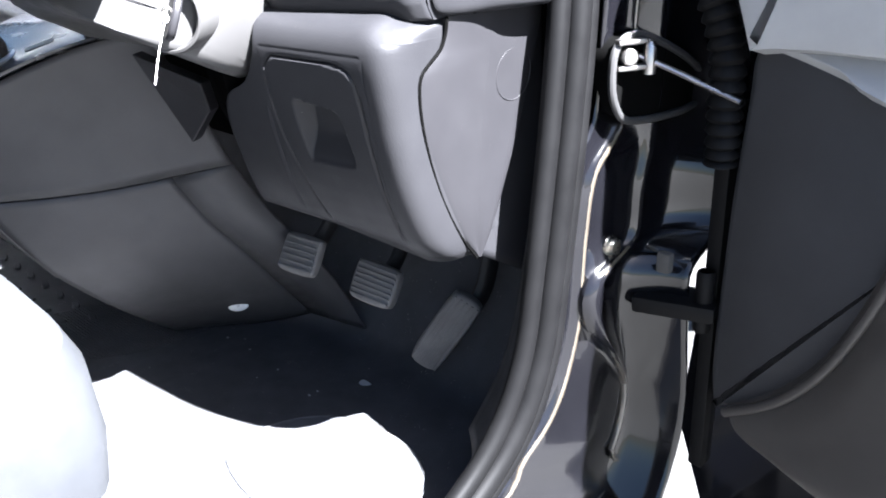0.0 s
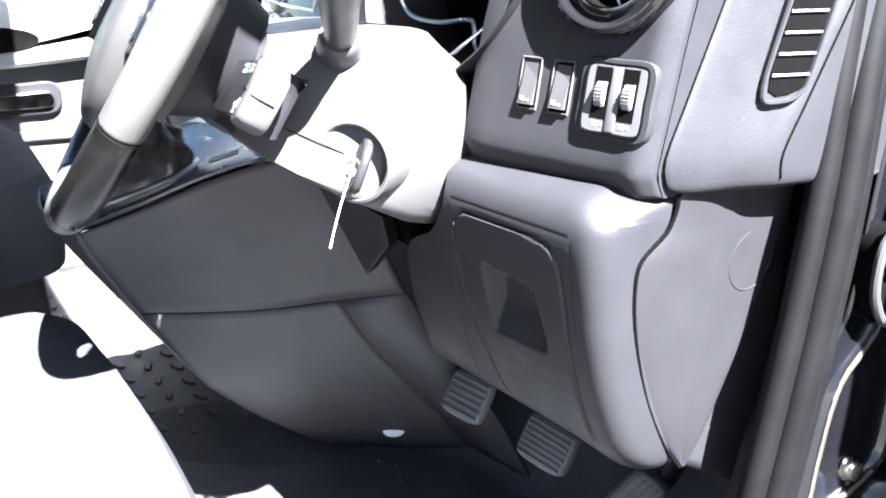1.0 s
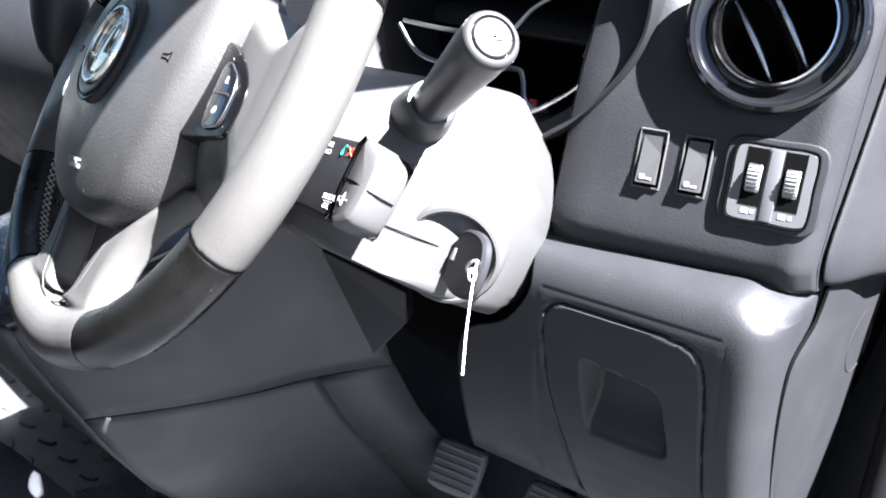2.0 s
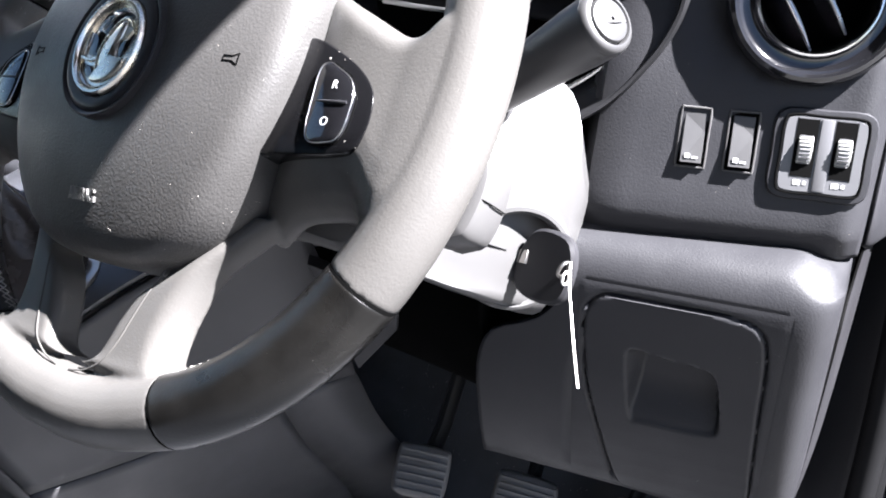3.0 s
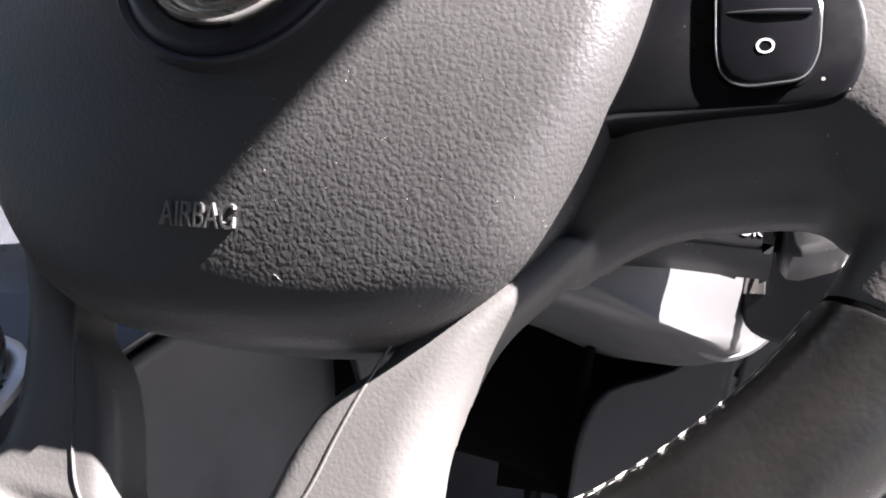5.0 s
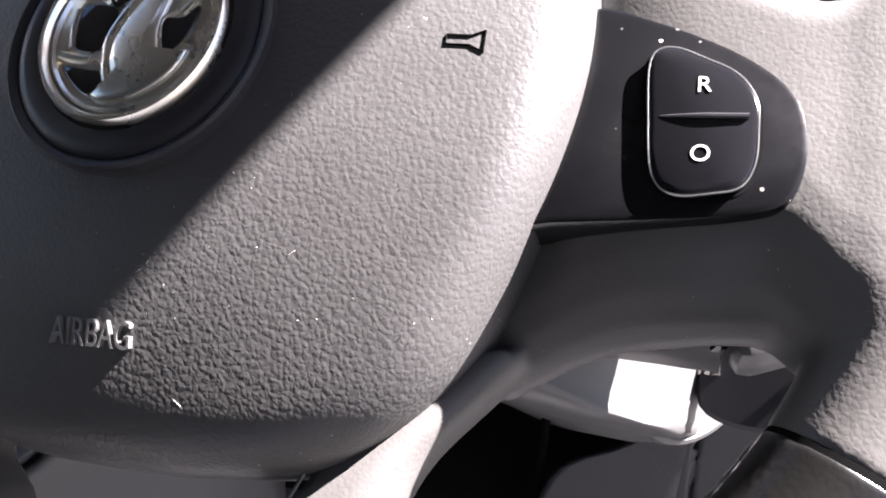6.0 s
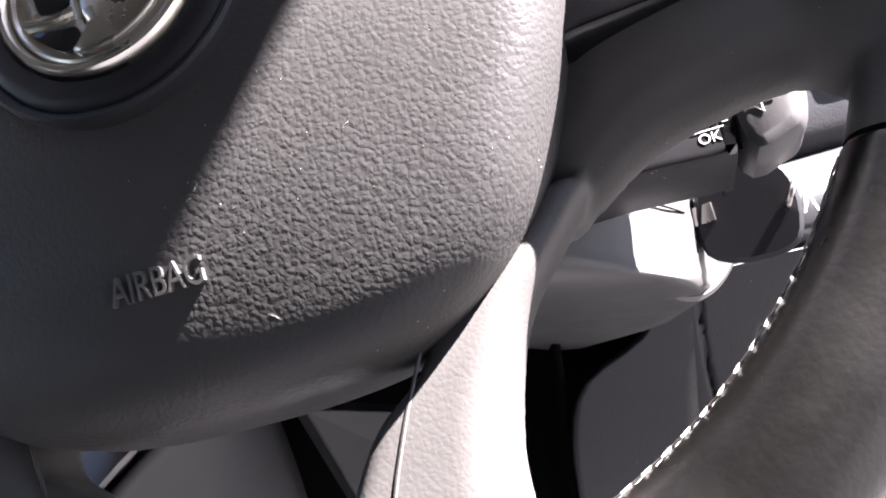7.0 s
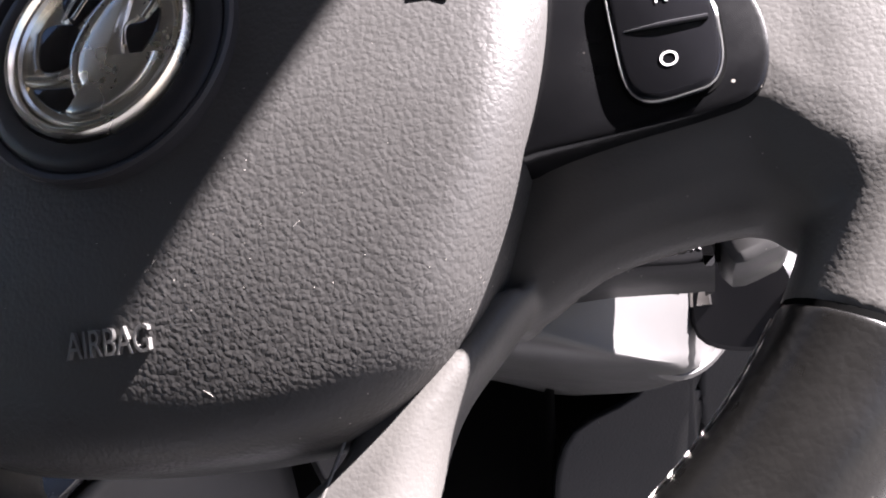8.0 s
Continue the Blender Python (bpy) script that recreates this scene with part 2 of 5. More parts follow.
def lettering(words, size, depth, m, squeeze=1.0):
    """Raised or printed words with the built-in font, centred on m's origin."""
    cu = bpy.data.curves.new("words", 'FONT')
    cu.body, cu.size, cu.extrude, cu.align_x, cu.align_y = words, size, depth, 'CENTER', 'CENTER'
    ob = new("words", cu)
    bpy.context.view_layer.update()
    me = bpy.data.meshes.new_from_object(ob.evaluated_get(bpy.context.evaluated_depsgraph_get()))
    bm = bmesh.new()
    bm.from_mesh(me)
    bm.transform(m @ Matrix.Diagonal((squeeze, 1, 1, 1)))
    bpy.data.objects.remove(ob)
    bpy.data.curves.remove(cu)
    bpy.data.meshes.remove(me)
    return bm


def loft(sections, n=4, k=4):
    """A smooth open sheet through rows of points."""
    rows_ = [spline(s, k) for s in sections]
    cols = [spline([r[i] for r in rows_], n) for i in range(len(rows_[0]))]
    return rings([[c[j] for c in cols] for j in range(len(cols[0]))], False)


def join(*bms):
    """One bmesh out of several."""
    out = bmesh.new()
    for b in bms:
        me = bpy.data.meshes.new("joined")
        b.to_mesh(me)
        b.free()
        out.from_mesh(me)
        bpy.data.meshes.remove(me)
    return out


# ---- steering wheel ----
# u to the driver's right, v up the wheel, h along the steering axis towards the driver; the badge is the origin
WHEEL = frame_of((0.0112, -0.0069, 0.6751), (0.9738, -0.1977, 0.1120), (0.0118, 0.5366, 0.8438))
RIM_T, RIM_H = 0.0180, -0.0420


def at_wheel(u, v, h=0.0):
    return WHEEL @ Vector((u, v, h))


def rim_r(a):
    """The rim's radius at an angle: round above, flatter towards the foot."""
    down = abs((a + 90 + 180) % 360 - 180)
    return float(np.interp(down, [0, 20, 40, 63, 105, 130, 180], [0.1755, 0.1775, 0.1835, 0.1885, 0.1930, 0.1950, 0.1950]))


def rim_arc(a0, a1, fat=1.0, n=40):
    """A stretch of the rim between two angles, slightly flattened, with closed ends."""
    loops = []
    ends = ((0.0, 0.955), (0.10, 0.982), (0.26, 0.995), (0.5, 1.0)) if a1 - a0 > 4 else ((0.0, 1.0),)
    steps = [(a0 + d, k) for d, k in ends] + [(a0 + (a1 - a0) * i / n, 1.0) for i in range(1, n)] + [(a1 - d, k) for d, k in ends[::-1]]
    for deg, k in steps:
        a, big = radians(deg), rim_r(deg)
        c, s = math.cos(a), math.sin(a)
        r = RIM_T * fat * k
        loops.append([((big + r * math.cos(b)) * c, (big + r * math.cos(b)) * s, RIM_H + r * 0.92 * math.sin(b)) for b in (2 * math.pi * j / 24 for j in range(24))])
    bm = rings(loops, True, True, True)
    bm.transform(WHEEL)
    return bm


def stitches(name, a0, a1, b, step, parent):
    """Cross stitches along the inside of the rim's leather."""
    bm = bmesh.new()
    n = int(abs(a1 - a0) / step)
    for i in range(n):
        for sgn in (-1, 1):
            pts = []
            for w in (0, 0.5, 1):
                deg = a0 + (a1 - a0) * (i + w) / n
                a = radians(deg)
                bb = b + sgn * (w - 0.5) * 0.34
                r = RIM_T + 0.0004
                rr = rim_r(deg) + r * math.cos(bb)
                pts.append(at_wheel(rr * math.cos(a), rr * math.sin(a), RIM_H + r * 0.92 * math.sin(bb)))
            tube(pts, 0.00032, 5, 2, bm=bm)
    return part(name, bm, "thread", parent, "pale cross stitching", smooth=False)


wheel = thing("steering_wheel", "dark grey vinyl and leather four-spoke steering wheel with chrome badge", "steering wheel")
part("rim_leather", rim_arc(-62.75, -26.75), "leather", wheel, "worn smooth leather rim section")
part("rim_leather", rim_arc(-153.25, -117.25), "leather", wheel, "worn smooth leather rim section")
part("rim_top", rim_arc(15.15, 164.85), "leather", wheel, "leather-covered upper rim")
for a0, a1 in ((-62, -28), (-152, -118), (17, 60), (120, 163)):
    stitches("stitching", a0, a1, radians(180), 2.0, wheel)
for a in (-26.6, 15.0, -62.85, -117.15, -153.4, 165.0):
    bm = rim_arc(a - 0.25, a + 0.25, 0.982, 4)
    part("rim_joint", bm, "gap", wheel)


def mirrored(loop):
    return [(-x, y) for x, y in loop][::-1]


def ease(x, a, b):
    t = min(1.0, max(0.0, (x - a) / (b - a)))
    return t * t * (3 - 2 * t)


def bar(rows, back, r_in, r_out, n=6, deep=0.0):
    """A smooth limb of the wheel: rows of (edge a, edge b, height), each edge (u, v); its long edges are rounded by r_in (as deep as deep, if given) and r_out."""
    cols = spline([(*r_[0], *r_[1], r_[2], r_[3] if len(r_) > 3 else back) for r_ in rows], n)
    loops = []
    for c in cols:
        a, b, h, back = np.array(c[:2]), np.array(c[2:4]), c[4], c[5]
        w = np.linalg.norm(b - a)
        d = (b - a) / w
        ra, rb = min(r_in, w * 0.45), min(r_out, w * 0.45)
        da = min(deep or ra, -back * 0.84)
        q = [(0.0, back * 0.85), (0.0, -da * 0.95)]
        q += [(ra * (1 - math.cos(t)), -da * (1 - math.sin(t))) for t in np.linspace(0.2, math.pi / 2, 6)]
        q += [(ra + (w - ra - rb) * k, 0.0) for k in (0.2, 0.4, 0.6, 0.8)]
        q += [(w - rb * (1 - math.sin(t)), -rb * (1 - math.cos(t))) for t in np.linspace(0, math.pi / 2 - 0.2, 6)]
        q += [(w, -rb * 0.95), (w, back * 0.85), (w * 0.8, back), (w * 0.2, back)]
        loops.append([(a[0] + d[0] * s_, a[1] + d[1] * s_, h + z) for s_, z in q])
    return rings(loops, True, True, True)


def flip(rows):
    return [((-r_[0][0], r_[0][1]), (-r_[1][0], r_[1][1]), *r_[2:]) for r_ in rows]


SPOKE = [((u, b), (u, t), h, -0.030 + 0.016 * ease(u, 0.156, 0.176)) for u, t, b, h in ((0.050, 0.050, -0.055, -0.050), (0.085, 0.053, -0.072, -0.046), (0.098, 0.0515, -0.069, -0.040), (0.108, 0.0470, -0.0645, -0.034), (0.118, 0.0420, -0.0610, -0.030), (0.130, 0.0365, -0.0590, -0.0275),
         (0.142, 0.0310, -0.0575, -0.0265), (0.152, 0.0265, -0.0575, -0.0262), (0.159, 0.0240, -0.0630, -0.0262), (0.166, 0.0238, -0.0700, -0.0262), (0.1725, 0.0268, -0.0735, -0.0258), (0.179, 0.0340, -0.0730, -0.0257), (0.1845, 0.0360, -0.0660, -0.0258), (0.190, 0.0290, -0.0520, -0.0262))]
LEG = [((0.040, -0.070), (0.100, -0.062), -0.046), ((0.050, -0.090), (0.0880, -0.0775), -0.0400), ((0.0485, -0.1035), (0.0770, -0.0925), -0.0358), ((0.0365, -0.114), (0.0708, -0.108), -0.0345), ((0.0280, -0.129), (0.0670, -0.128), -0.0340),
       ((0.0222, -0.146), (0.0695, -0.143), -0.0335), ((0.0150, -0.1525), (0.082, -0.151), -0.0330), ((0.004, -0.1545), (0.097, -0.160), -0.0360)]


def leg_height(y):
    return float(np.interp(y, [-0.17, -0.151, -0.146, -0.129, -0.114, -0.1035, -0.09], [-0.0345, -0.0330, -0.0335, -0.0340, -0.0345, -0.0355, -0.0385]))


limbs = [bar(rows, back, r_in, r_out, 6, deep) for rows, back, r_in, r_out, deep in ((SPOKE, -0.030, 0.038, 0.010, 0.025), (flip(SPOKE), -0.030, 0.038, 0.010, 0.025), (LEG, -0.022, 0.006, 0.012, 0.0), (flip(LEG), -0.022, 0.006, 0.012, 0.0))]
for bm in limbs:
    bm.transform(WHEEL)
moulding = part("spoke_moulding", join(*limbs, rim_arc(-26.7, 15.1), rim_arc(-195.1, -153.3), rim_arc(-117.3, -62.7, 0.985)), "spoke", wheel, "grained vinyl moulding of spokes, grips and foot", angle=60)
md = moulding.modifiers.new("one_skin", 'REMESH')
md.mode, md.voxel_size, md.use_smooth_shade = 'VOXEL', 0.0012, True
md = moulding.modifiers.new("soften", 'SMOOTH')
md.factor, md.iterations = 0.5, 8
for sg in (1, -1):
    pts = [(sg * x, y, leg_height(y) + 0.0003) for x, y in ((0.0530, -0.096), (0.0513, -0.1003), (0.0466, -0.1125), (0.0425, -0.1240), (0.0375, -0.1390), (0.0310, -0.1500), (0.0200, -0.1570), (0.0070, -0.1600))]
    part("insert_lip", tube([at_wheel(q[0] - sg * 0.0011, q[1], q[2] - 0.0002) for q in pts], 0.00050, 6), "spoke", wheel, "fine raised edge of the spoke insert")

# Unseen boss, added to stop sun leaking past the cover onto the console.
part("hub", lathe([(0.010, -0.050), (0.066, -0.050), (0.070, -0.056), (0.068, -0.080), (0.058, -0.100), (0.052, -0.118)], 40, WHEEL), "black", wheel, "unseen dark hub behind the cover, blocks stray sunlight")

PAD_SIDE = [(0.0270, 0.0672), (0.0540, 0.0655), (0.0790, 0.0620), (0.0955, 0.0560), (0.1035, 0.0430), (0.1070, 0.0250), (0.1070, 0.0030), (0.1032, -0.0190), (0.0969, -0.0390), (0.0878, -0.0588), (0.0773, -0.0756), (0.0632, -0.0896), (0.0460, -0.0985), (0.0240, -0.1020)]
PAD = [(0.0, 0.0675)] + PAD_SIDE + [(0.0, -0.1027)] + [(-x, y) for x, y in PAD_SIDE[::-1]]
BADGE = (-0.0025, 0.0005)


def pad_height(x, y):
    """The cover's face: a soft dome that falls away towards its edges."""
    return -0.0008 - 0.90 * x * x - (1.95 if y < 0 else 2.0) * y * y


COVER = WHEEL @ Matrix.Translation((0.0032, -0.0014, 0.0))


def pad_mesh():
    base = np.array(spline(PAD, 6, True))
    loops = [[(x, y, -0.052) for x, y in inset(base, 0.001)], [(x, y, min(-0.030, pad_height(x, y) - 0.013)) for x, y in base]]
    for d, low in ((0.0004, 0.0100), (0.0014, 0.0064), (0.0032, 0.0034), (0.0060, 0.0013), (0.0095, 0.0003), (0.0130, 0.0)):
        loops.append([(x, y, pad_height(x, y) - low) for x, y in inset(base, d)])
    last = inset(base, 0.013)
    mid = np.array((0.0, -0.016))
    for s in (0.93, 0.85, 0.76, 0.66, 0.55, 0.44, 0.32, 0.2, 0.09):
        loops.append([(*(mid + (q - mid) * s), pad_height(*(mid + (q - mid) * s))) for q in last])
    bm = rings(loops, True, True, True)
    bm.transform(COVER)
    return bm


pad = part("airbag_cover", pad_mesh(), "pad", wheel, "grained dark vinyl airbag cover with raised lettering")
BADGE_M = COVER @ Matrix.Translation((*BADGE, pad_height(*BADGE) + 0.0006))
part("badge_ring", lathe([(0.0375, -0.004), (0.0375, 0.0008), (0.0368, 0.0016), (0.0355, 0.0012), (0.0345, 0.0002), (0.0335, 0.0014), (0.031, 0.0022), (0.0275, 0.0016), (0.0262, -0.002), (0.001, -0.0022)], 64, BADGE_M), "dash_smooth", pad, "smooth black badge surround")
part("badge_hoop", lathe([(0.0266, -0.002), (0.0266, 0.0026), (0.0258, 0.0040), (0.0247, 0.0040), (0.0239, 0.0028), (0.0236, 0.0012), (0.0232, 0.0024), (0.0226, 0.0028), (0.0219, 0.0020), (0.0216, -0.002)], 64, BADGE_M), "emblem", pad, "chrome badge hoop")
part("badge_plate", lathe([(0.0222, -0.003), (0.0222, 0.0008), (0.0150, 0.0012), (0.001, 0.0014)], 48, BADGE_M), "emblem", pad, "polished badge plate")
# thin black plates that look like recesses, and raised polished limbs of a plain emblem
DARK_PLATES = [[(-0.74, 0.36), (-0.30, 0.28), (-0.33, -0.05), (-0.38, -0.24), (-0.72, -0.24), (-0.79, 0.05)], [(0.36, 0.14), (0.62, 0.15), (0.79, 0.30), (0.77, 0.02), (0.66, -0.18), (0.50, -0.30), (0.40, -0.10)],
          [(-0.82, -0.46), (-0.52, -0.50), (-0.30, -0.54), (-0.24, -0.74), (-0.42, -0.82), (-0.66, -0.66)], [(-0.56, 0.72), (-0.20, 0.88), (0.26, 0.86), (0.52, 0.74), (0.22, 0.70), (-0.02, 0.56), (-0.28, 0.32), (-0.40, 0.36)]]
for loop in DARK_PLATES:
    part("badge_dark_plate", pillow([(x * 0.0216, y * 0.0216) for x, y in loop], [(0, 0.0), (0, 0.0016), (0.0003, 0.0017)], BADGE_M, 4), "gloss", pad, "thin black plate that looks like a recess in the emblem")
LIMB = [([(-0.11, -0.71), (-0.22, -0.58), (-0.30, -0.17), (-0.22, 0.12), (-0.04, 0.41), (0.21, 0.64), (0.40, 0.68), (0.64, 0.55), (0.73, 0.40), (0.60, 0.20)], 0.0011), ([(-0.92, -0.30), (-0.60, -0.36), (-0.30, -0.34)], 0.0013), ([(-0.84, 0.30), (-0.84, 0.02), (-0.78, -0.22)], 0.0010),
        ([(-0.52, 0.40), (-0.36, 0.74)], 0.0008), ([(-0.38, 0.40), (-0.14, 0.76)], 0.0008), ([(0.38, -0.12), (0.36, 0.12), (0.52, 0.24)], 0.0007)]
for line, r_ in LIMB:
    part("badge_limb", tube([BADGE_M @ Vector((x * 0.0216, y * 0.0216, 0.0014)) for x, y in line], r_, 8, 5, flat=0.9), "emblem", pad, "raised polished limb of the emblem")
body_ = [(-0.20, -0.05), (0.02, 0.36), (0.22, 0.58), (0.42, 0.56), (0.36, 0.10), (0.38, -0.20), (0.52, -0.40), (0.80, -0.28), (0.62, -0.62), (0.25, -0.86), (-0.18, -0.92), (-0.34, -0.82), (-0.12, -0.66), (-0.22, -0.40)]
part("badge_emblem", pillow([(x * 0.0216, y * 0.0216) for x, y in body_], [(0, 0.0), (0, 0.0016), (0.0004, 0.0022), (0.0012, 0.0026)], BADGE_M, 4, dome=0.0008), "emblem", pad, "polished chrome emblem shape")
TXT = (-0.0012, -0.0738)


def on_pad(x, y, up=0.0003):
    """A pose on the cover's face, turned with its slope."""
    e = 0.004
    dx = Vector((2 * e, 0, pad_height(x + e, y) - pad_height(x - e, y)))
    dy = Vector((0, 2 * e, pad_height(x, y + e) - pad_height(x, y - e)))
    return COVER @ frame_of((x, y, pad_height(x, y) + up), dx, dy)


part("raised_lettering", lettering("AIRBAG", 0.0094, 0.0010, on_pad(*TXT), 0.70), "letter", pad, "raised word on the cover, coloured pale for its lit edges")


def horn_sign(x, y, s, flip=1):
    bm = bmesh.new()
    pts = [(-1.0, 0.45), (0.25, 0.45), (1.0, 1.0), (1.0, -1.0), (0.25, -0.45), (-1.0, -0.45)]
    tube([on_pad(x, y, 0.0002) @ Vector((flip * a * s, b * s * 0.62, 0)) for a, b in pts], 0.00030, 5, 1, True, bm)
    return bm


part("horn_sign", horn_sign(0.0812, 0.0002, 0.0044), "gap", pad, "engraved horn sign")
part("horn_sign", horn_sign(-0.0812, 0.0002, 0.0044, -1), "gap", pad, "engraved horn sign")

# fine pale scratches and specks in the cover's skin
rnd = random.Random(4)
bm = bmesh.new()
for x, y, lx, ly in ((0.0225, -0.0870, 0.0012, -0.0008), (0.0480, -0.0520, 0.0010, 0.0007), (0.0120, -0.0565, 0.0005, 0.0006), (0.0100, -0.0585, 0.0007, 0.0003)):
    tube([on_pad(x - lx, y - ly, 0.0) @ Vector((0, 0, 0)), on_pad(x, y, 0.0) @ Vector((0, 0.0002, 0)), on_pad(x + lx, y + ly, 0.0) @ Vector((0, 0, 0))], [0.00003, 0.00006, 0.00003], 5, 3, bm=bm)
for k in range(22):
    x, y = rnd.gauss(0.030, 0.030), rnd.gauss(-0.045, 0.022)
    if -0.05 < x < 0.09 and -0.088 < y < 0.02:
        bmesh.ops.create_icosphere(bm, subdivisions=1, radius=rnd.uniform(0.00008, 0.00016), matrix=on_pad(x, y, 0.0))
tagged(part("scuff_marks", bm, "thread", pad, "pale scratches and specks of dust", smooth=False), kind="stuff")

# switch pads in both side spokes
MOD = [(0.1090, 0.0190), (0.1231, 0.0156), (0.1425, 0.0067), (0.1540, -0.0022), (0.1583, -0.0104), (0.1587, -0.0224), (0.1545, -0.0316), (0.1442, -0.0346), (0.1267, -0.0364), (0.1045, -0.0380), (0.0900, -0.0390), (0.0920, -0.0180), (0.0990, 0.0100)]
BTN = [(0.1241, 0.0030), (0.1289, 0.0063), (0.1370, 0.0030), (0.1439, -0.0010), (0.1480, -0.0074), (0.1486, -0.0150), (0.1482, -0.0230), (0.1455, -0.0285), (0.1400, -0.0302), (0.1313, -0.0308), (0.1262, -0.0260), (0.1245, -0.0120)]
SWITCH = WHEEL @ Matrix.Translation((0.0, 0.0, -0.0262))
for side, turn in (("right", False), ("left", True)):
    loop = mirrored(MOD) if turn else MOD
    mod = part("switch_pad", pillow(loop, [(0, -0.012), (0, -0.0015), (0.0006, 0.0006), (0.0018, 0.0011)], SWITCH, 4), "switch", wheel, "black plastic switch pad")
    bl = mirrored(BTN) if turn else BTN
    part("button_gap", pillow(bl, [(-0.0007, -0.002), (-0.0007, 0.00135)], SWITCH, 4), "gap", mod)
    btn = part("rocker_button", pillow(bl, [(0.0, -0.001), (0.0001, 0.0022), (0.0007, 0.0031), (0.0020, 0.0036)], SWITCH, 4), "gloss", mod, "glossy black two-way rocker button")
    c = -0.1365 if turn else 0.1365
    # Silver bead added to give the button's edge its highlight.
    part("button_edge_glint", tube([SWITCH @ Vector((x, y, 0.0029)) for x, y in inset(np.array(spline(bl, 4, True)), 0.0002)], 0.00022, 6, 1, True), "satin", mod, "silver bead standing in for the glint on the button's edge")
    part("button_ridge", tube([SWITCH @ Vector(q) for q in ((c - 0.0092, -0.0120, 0.0036), (c, -0.0120, 0.0040), (c + 0.0098, -0.0120, 0.0037))], [0.0002, 0.0006, 0.0007], 8), "dash_smooth", mod, "raised ridge between the button halves")
    up, low = ("R", "O") if not turn else ("+", "-")
    part("button_letter", lettering(up, 0.0056, 0.00012, SWITCH @ Matrix.Translation((c, -0.0043, 0.0037))), "white", mod, "white printed letter")
    part("button_letter", lettering(low, 0.0056, 0.00012, SWITCH @ Matrix.Translation((c, -0.0212, 0.0037))), "white", mod, "white printed letter")



# ---- steering column ----
COLUMN = frame_of((0.0006, 0.0045, 0.6777), (0.994, -0.1018, 0.0397), (0.0127, 0.4682, 0.8835))


def col(u, v, d):
    return COLUMN @ Vector((u, v, -d))


column = thing("steering_column", "grey plastic steering column shroud with stalks and ignition lock", "steering column")
SECT = [(0.108, [(0.100, -0.074), (0.060, -0.072), (-0.030, -0.072), (-0.080, -0.066), (-0.090, -0.02), (-0.080, 0.010), (-0.030, 0.018), (0.060, 0.018), (0.088, 0.014), (0.102, -0.002), (0.108, -0.030), (0.106, -0.064)]),
        (0.122, [(0.122, -0.078), (0.060, -0.075), (-0.030, -0.075), (-0.090, -0.072), (-0.102, -0.02), (-0.092, 0.018), (-0.030, 0.026), (0.060, 0.027), (0.104, 0.022), (0.122, 0.004), (0.131, -0.030), (0.129, -0.070)]),
        (0.148, [(0.143, -0.080), (0.060, -0.074), (-0.030, -0.074), (-0.095, -0.078), (-0.108, -0.02), (-0.100, 0.034), (-0.030, 0.044), (0.060, 0.046), (0.114, 0.038), (0.139, 0.012), (0.151, -0.030), (0.149, -0.072)]),
        (0.170, [(0.152, -0.082), (0.060, -0.072), (-0.030, -0.072), (-0.095, -0.078), (-0.110, -0.02), (-0.102, 0.045), (-0.030, 0.056), (0.060, 0.058), (0.122, 0.053), (0.152, 0.030), (0.166, -0.020), (0.164, -0.068)]),
        (0.200, [(0.160, -0.083), (0.060, -0.070), (-0.030, -0.070), (-0.095, -0.080), (-0.110, -0.02), (-0.102, 0.050), (-0.030, 0.062), (0.060, 0.066), (0.136, 0.067), (0.170, 0.057), (0.187, 0.010), (0.182, -0.062)]),
        (0.250, [(0.150, -0.083), (0.060, -0.068), (-0.030, -0.068), (-0.095, -0.080), (-0.108, -0.02), (-0.100, 0.048), (-0.030, 0.060), (0.060, 0.062), (0.130, 0.060), (0.160, 0.040), (0.178, 0.000), (0.170, -0.064)]),
        (0.288, [(0.120, -0.080), (0.060, -0.066), (-0.030, -0.066), (-0.085, -0.072), (-0.100, -0.02), (-0.092, 0.035), (-0.030, 0.045), (0.060, 0.046), (0.115, 0.040), (0.146, 0.012), (0.160, -0.020), (0.152, -0.062)])]
loops = [[col(u, v, d) for u, v in spline(sec, 4, True)] for d, sec in SECT]
first = [col(u * 0.96 + 0.0007, v * 0.95 - 0.001, 0.1040) for u, v in spline(SECT[0][1], 4, True)]
part("shroud", rings([first] + loops, True, True, True), "column", column, "grey plastic column shroud", angle=50)
part("shroud_seam", tube([col(u, v, d) for u, v, d in ((0.1300, -0.050, 0.1215), (0.1525, -0.050, 0.148), (0.1665, -0.050, 0.170))], 0.0004, 6), "gap", column)
# ignition lock
ign_o = Vector((0.1860, 0.1230, 0.5545))
ign_n = Vector((0.52, -0.80, 0.30)).normalized()
IGN = frame_of(ign_o, Vector((0, 0, 1)).cross(ign_n), Vector((0, 0, 1)))
lock = part("ignition_lock", lathe([(0.039, -0.05), (0.0362, -0.010), (0.0348, 0.003), (0.0330, 0.0066), (0.0308, 0.0072), (0.0288, 0.0058), (0.0274, 0.001), (0.0255, -0.017), (0.001, -0.0175)], 48, IGN), "column", column, "round grey ignition lock surround")
part("lock_barrel", lathe([(0.0175, -0.018), (0.0175, -0.007), (0.0160, -0.005), (0.001, -0.005)], 32, IGN), "satin", lock, "metal lock barrel")
# audio control box behind the wheel
AUDIO = WHEEL @ Matrix.Translation((-0.0100, 0.0100, -0.0384))


def on_audio(u, v, d):
    return AUDIO @ Vector((u, v, -d))


